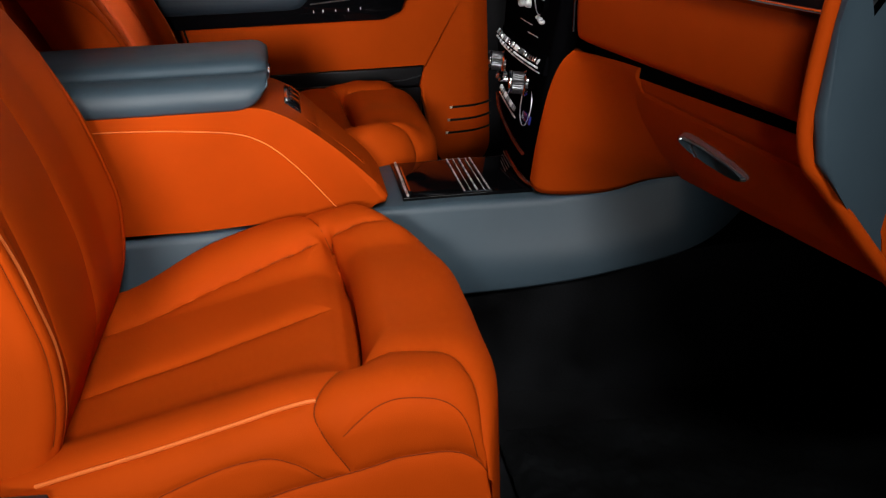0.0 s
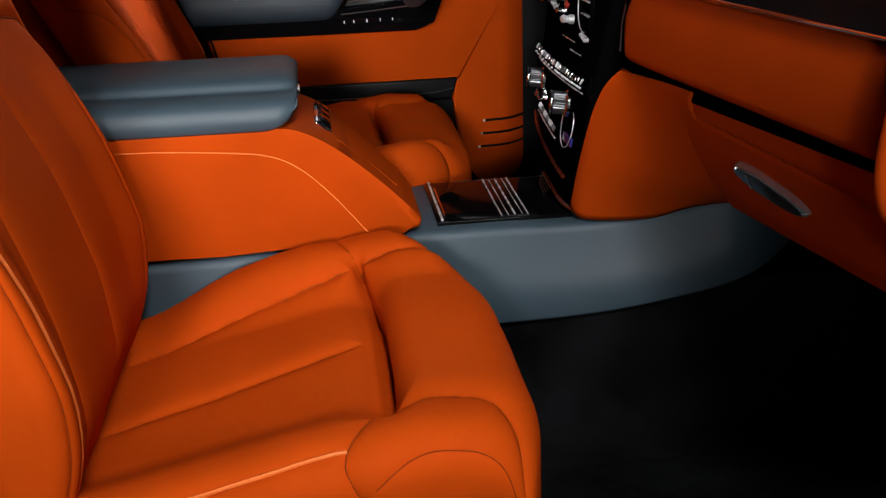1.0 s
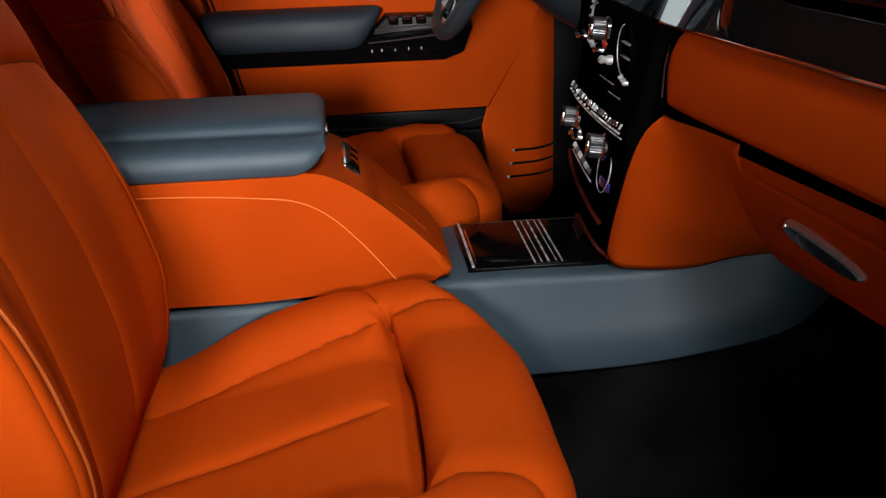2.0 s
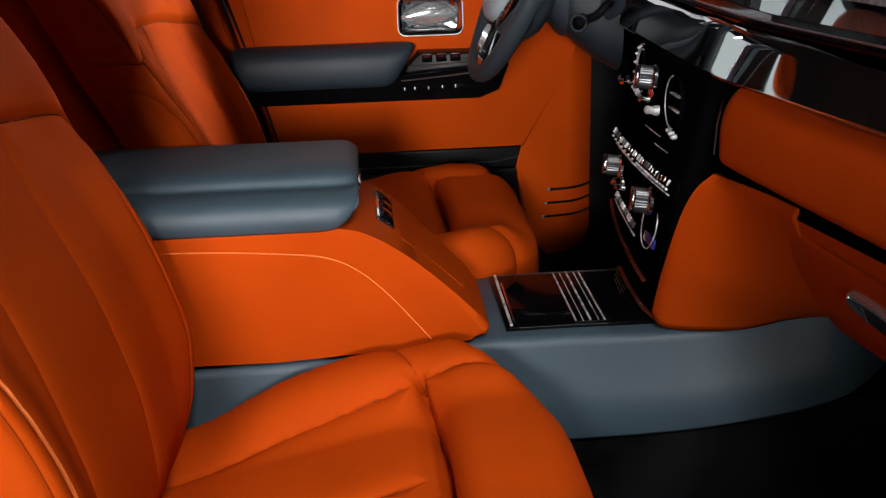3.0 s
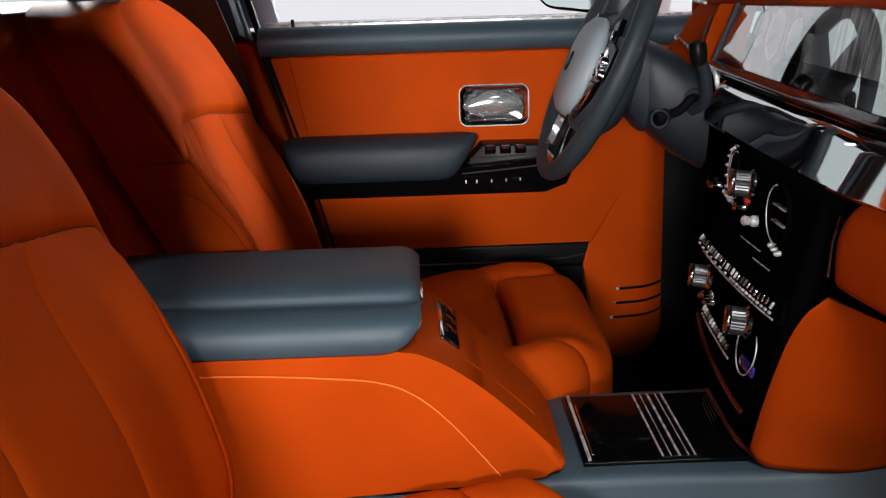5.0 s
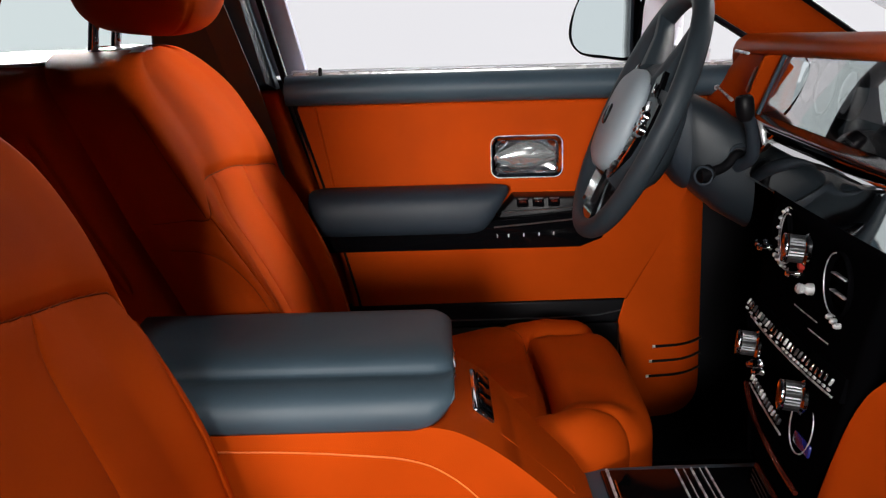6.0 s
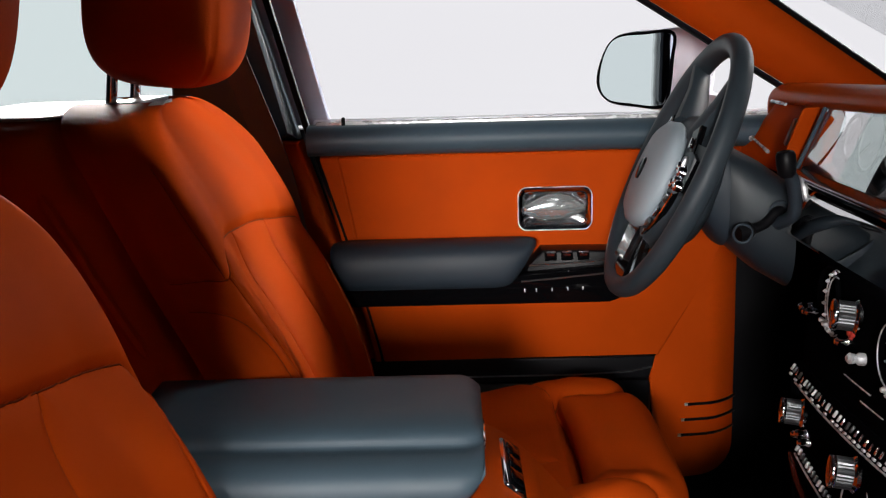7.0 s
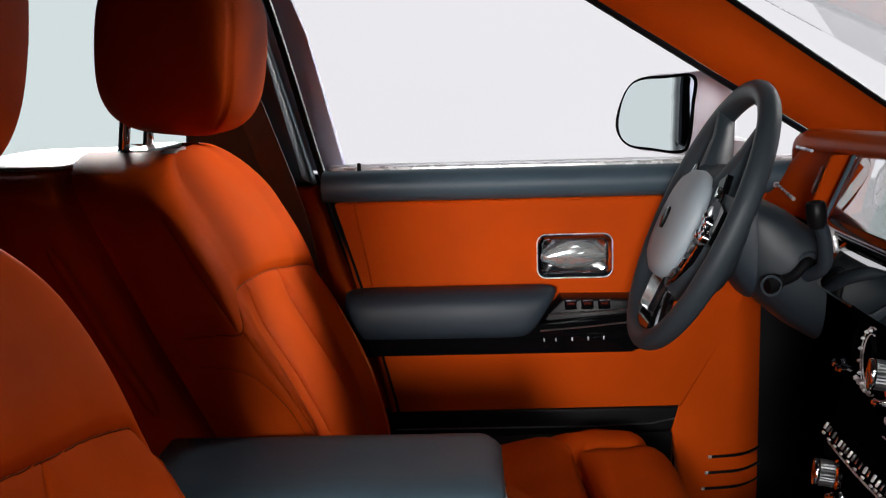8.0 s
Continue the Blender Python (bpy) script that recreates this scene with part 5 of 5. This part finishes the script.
# armrest of the door and switch panel
def pillow(x, k):
    """A padded section of the door armrest; k shrinks it towards the ends."""
    out = []
    for q in range(26):
        ang = 2 * math.pi * q / 26
        cc, ss = math.cos(ang), math.sin(ang)
        y = 0.742 + 0.050 * k * math.copysign(abs(cc) ** 0.75, cc)
        z = 0.584 + 0.043 * (0.55 + 0.45 * k) * math.copysign(abs(ss) ** 0.7, ss)
        front = smooth01(-0.25, -0.09, x)
        out.append((x + 0.62 * (z - 0.584) * front, y, z))
    return out


pad = [(-0.425, 0.55), (-0.422, 0.75), (-0.414, 0.90), (-0.40, 0.97), (-0.38, 1.0)] + [(x, 1.0) for x in np.linspace(-0.34, -0.13, 10)] + [(-0.115, 0.98), (-0.105, 0.93), (-0.097, 0.83), (-0.092, 0.66), (-0.090, 0.5)]
part("armrest", loft([pillow(x, k) for x, k in pad]), CHARCOAL, door, "charcoal leather door armrest", 180)
part("armrest_band", prism([(-0.43, 0.515), (0.055, 0.515), (0.095, 0.530), (0.115, 0.580), (0.10, 0.584), (-0.10, 0.570), (-0.115, 0.560), (-0.43, 0.560)], "y", 0.712, 0.79, 0.006), GLOSS, door, "glossy black band under the armrest")
sw = part("switch_panel", prism([(-0.10, 0.556), (0.115, 0.578), (0.110, 0.604), (-0.06, 0.606), (-0.082, 0.58)], "y", 0.725, 0.785, 0.004), BLACK, door, "black switch panel")
for x in (-0.046, -0.018, 0.010):
    part("switch", local_box(facing((x, 0.722, 0.597), (0, -0.75, 0.66)), 0.020, 0.016, 0.008, 0.002), STACK, sw, "window switch")
    part("switch_inlay", local_box(facing((x, 0.7185, 0.5995), (0, -0.75, 0.66)), 0.013, 0.005, 0.003, 0.001), RED, sw)
    part("switch_edge", local_box(facing((x, 0.7192, 0.6045), (0, -0.75, 0.66)), 0.017, 0.0018, 0.003, 0.0006), SATIN, sw, "bright switch edge")
part("panel_trim", tube([(-0.083, 0.7225, 0.581), (-0.03, 0.7225, 0.583), (0.05, 0.7225, 0.587)], 0.0016, 6), SATIN, sw, "thin metal trim line")
part("panel_trim", tube([(-0.098, 0.7105, 0.556), (-0.03, 0.7105, 0.561), (0.05, 0.7105, 0.568)], 0.0016, 6), SATIN, sw)
for x in (-0.092, -0.072, -0.045, -0.018, 0.008):
    part("key_mark", local_box(facing((x, 0.7105, 0.540 + 0.02 * (x + 0.09)), (0, -1, 0)), 0.0022, 0.006, 0.002, 0.0004), PALE_CHROME, sw, "tiny white marking")
part("sill_strip", prism([(-0.37, 0.397), (0.148, 0.400), (0.135, 0.355), (-0.36, 0.350)], "y", 0.776, 0.84, 0.005), BLACK, door, "dark strip along the door's foot")
part("sill_line", tube([(-0.35, 0.7745, 0.366), (0.0, 0.7745, 0.366), (0.10, 0.7745, 0.370), (0.14, 0.7745, 0.378)], 0.0016, 6), SATIN, door, "thin bright line on the sill")
part("sill_base", box(-0.40, 0.14, 0.785, 0.85, 0.04, 0.352, 0.01), BLACK, door, "black lower sill")

# kick panel beside the pedals
kick = thing("kick_panel", "orange leather kick panel with three dark slots", "trim panel")


def kick_face(u, v):
    """The panel rounds away into the footwell at its front edge and foot, a shape that stands in for the soft shade
    there.
    """
    z = 0.10 + 0.62 * v
    x0 = lerp(z, [0.10, 0.13, 0.176, 0.265, 0.346, 0.46, 0.60, 0.72], [0.26, 0.213, 0.178, 0.155, 0.141, 0.160, 0.209, 0.26])
    x = x0 + (0.36 - x0) * u
    return x, 0.806 + 0.14 * (x - 0.16) + 9.0 * max(0.0, x - 0.248) ** 2 + 9.0 * max(0.0, 0.20 - z) ** 2, z


part("panel", sheet(kick_face, 40, 40, -0.02), LEATHER, kick, "orange leather panel", 180)
part("panel_fold", tube([(x + 0.02, 0.8145, z) for x, z in ((0.155, 0.265), (0.143, 0.346), (0.160, 0.46), (0.205, 0.59))], 0.0022, 6), LEATHER, kick)
for i, (x, z) in enumerate(((0.213, 0.292), (0.207, 0.262), (0.201, 0.232))):
    part("slot", tube([(q, kick_face((q - 0.155) / 0.205, (z - 0.10) / 0.62)[1] - 0.002, z) for q in np.linspace(x, 0.34, 10)], 0.0028, 8), BLACK, kick, "slim dark slot bar")
    # pale tip puts the lit end of each slot into colour
    part("slot_lit_end", tube([(x - 0.005, 0.811, z), (x + 0.003, 0.812, z)], 0.0030, 8), PALE_CHROME, kick, "pale tip for the lit end of the slot")
part("side_carpet", box(0.14, 0.84, 0.88, 0.90, 0.0, 0.70, 0.004), STACK, kick, "black side of the footwell")

# seat belt on the pillar
belt = thing("seat_belt", "grey woven seat belt hanging on the pillar", "seat belt")
bp = curve_points([(-0.635, 0.775, 1.14), (-0.60, 0.772, 1.00), (-0.565, 0.768, 0.90), (-0.515, 0.76, 0.76), (-0.49, 0.735, 0.66), (-0.46, 0.72, 0.50)], 8)
part("webbing", loft([[p + Vector((-0.022, 0, -0.006)), p + Vector((0.022, 0, 0.006)), p + Vector((0.022, 0.003, 0.006)), p + Vector((-0.022, 0.003, -0.006))] for p in bp]), BELT, belt, "grey woven webbing")

# door mirror outside
mirror = thing("door_mirror", "pale lilac door mirror outside the window", "wing mirror")
MM = facing((0.158, 1.085, 0.896), (-0.80, -0.60, 0.03))


EDGE = curve_points([(a, b, 0) for a, b in ((-0.104, -0.025), (-0.084, 0.036), (-0.046, 0.066), (0.03, 0.072), (0.098, 0.071), (0.098, 0.02), (0.090, -0.05), (0.070, -0.071), (0.0, -0.069), (-0.072, -0.062))], 5, True)


def mring(sx, sy, h, e=0.5, ox=0.0):
    """The mirror's outline, narrow at the outer end, scaled."""
    return [MM @ Vector((ox + p.x * sx / 0.118, p.y * sy / 0.074, h)) for p in EDGE]


part("housing", loft([mring(0.118, 0.074, 0.002), mring(0.134, 0.080, -0.004, ox=0.012), mring(0.146, 0.082, -0.03, ox=0.024), mring(0.125, 0.072, -0.08, 0.7, ox=0.03), mring(0.06, 0.045, -0.115, 0.9), mring(0.01, 0.01, -0.125, 1)]), PAINT, mirror, "pale lilac painted mirror housing", 60)
part("rim", tube(mring(0.1165, 0.0735, 0.004), 0.0034, 8, True), STACK, mirror, "black rubber rim")
glass_bm = loft([mring(0.1135 * k, 0.0705 * k, 0.0, 0.5 + 0.5 * (1 - k)) for k in (1.0, 0.9, 0.75, 0.6, 0.45, 0.3, 0.15, 0.04, 0.001)], caps=False)
back_to = MM.inverted()
for gv in glass_bm.verts:
    q = back_to @ gv.co
    q.z = 0.0045 + 0.007 * (1 - (q.x / 0.10) ** 2)
    gv.co = MM @ q
part("mirror_glass", glass_bm, MIRROR, mirror, "slightly domed reflecting mirror glass", 180)
part("foot", loft([[Vector((x, y, z)) for x, z in ((0.22, 0.80), (0.30, 0.80), (0.31, 0.85), (0.23, 0.86))] for y in (0.84, 0.92, 1.02, 1.08)]), PAINT, mirror, "pale lilac mirror foot")
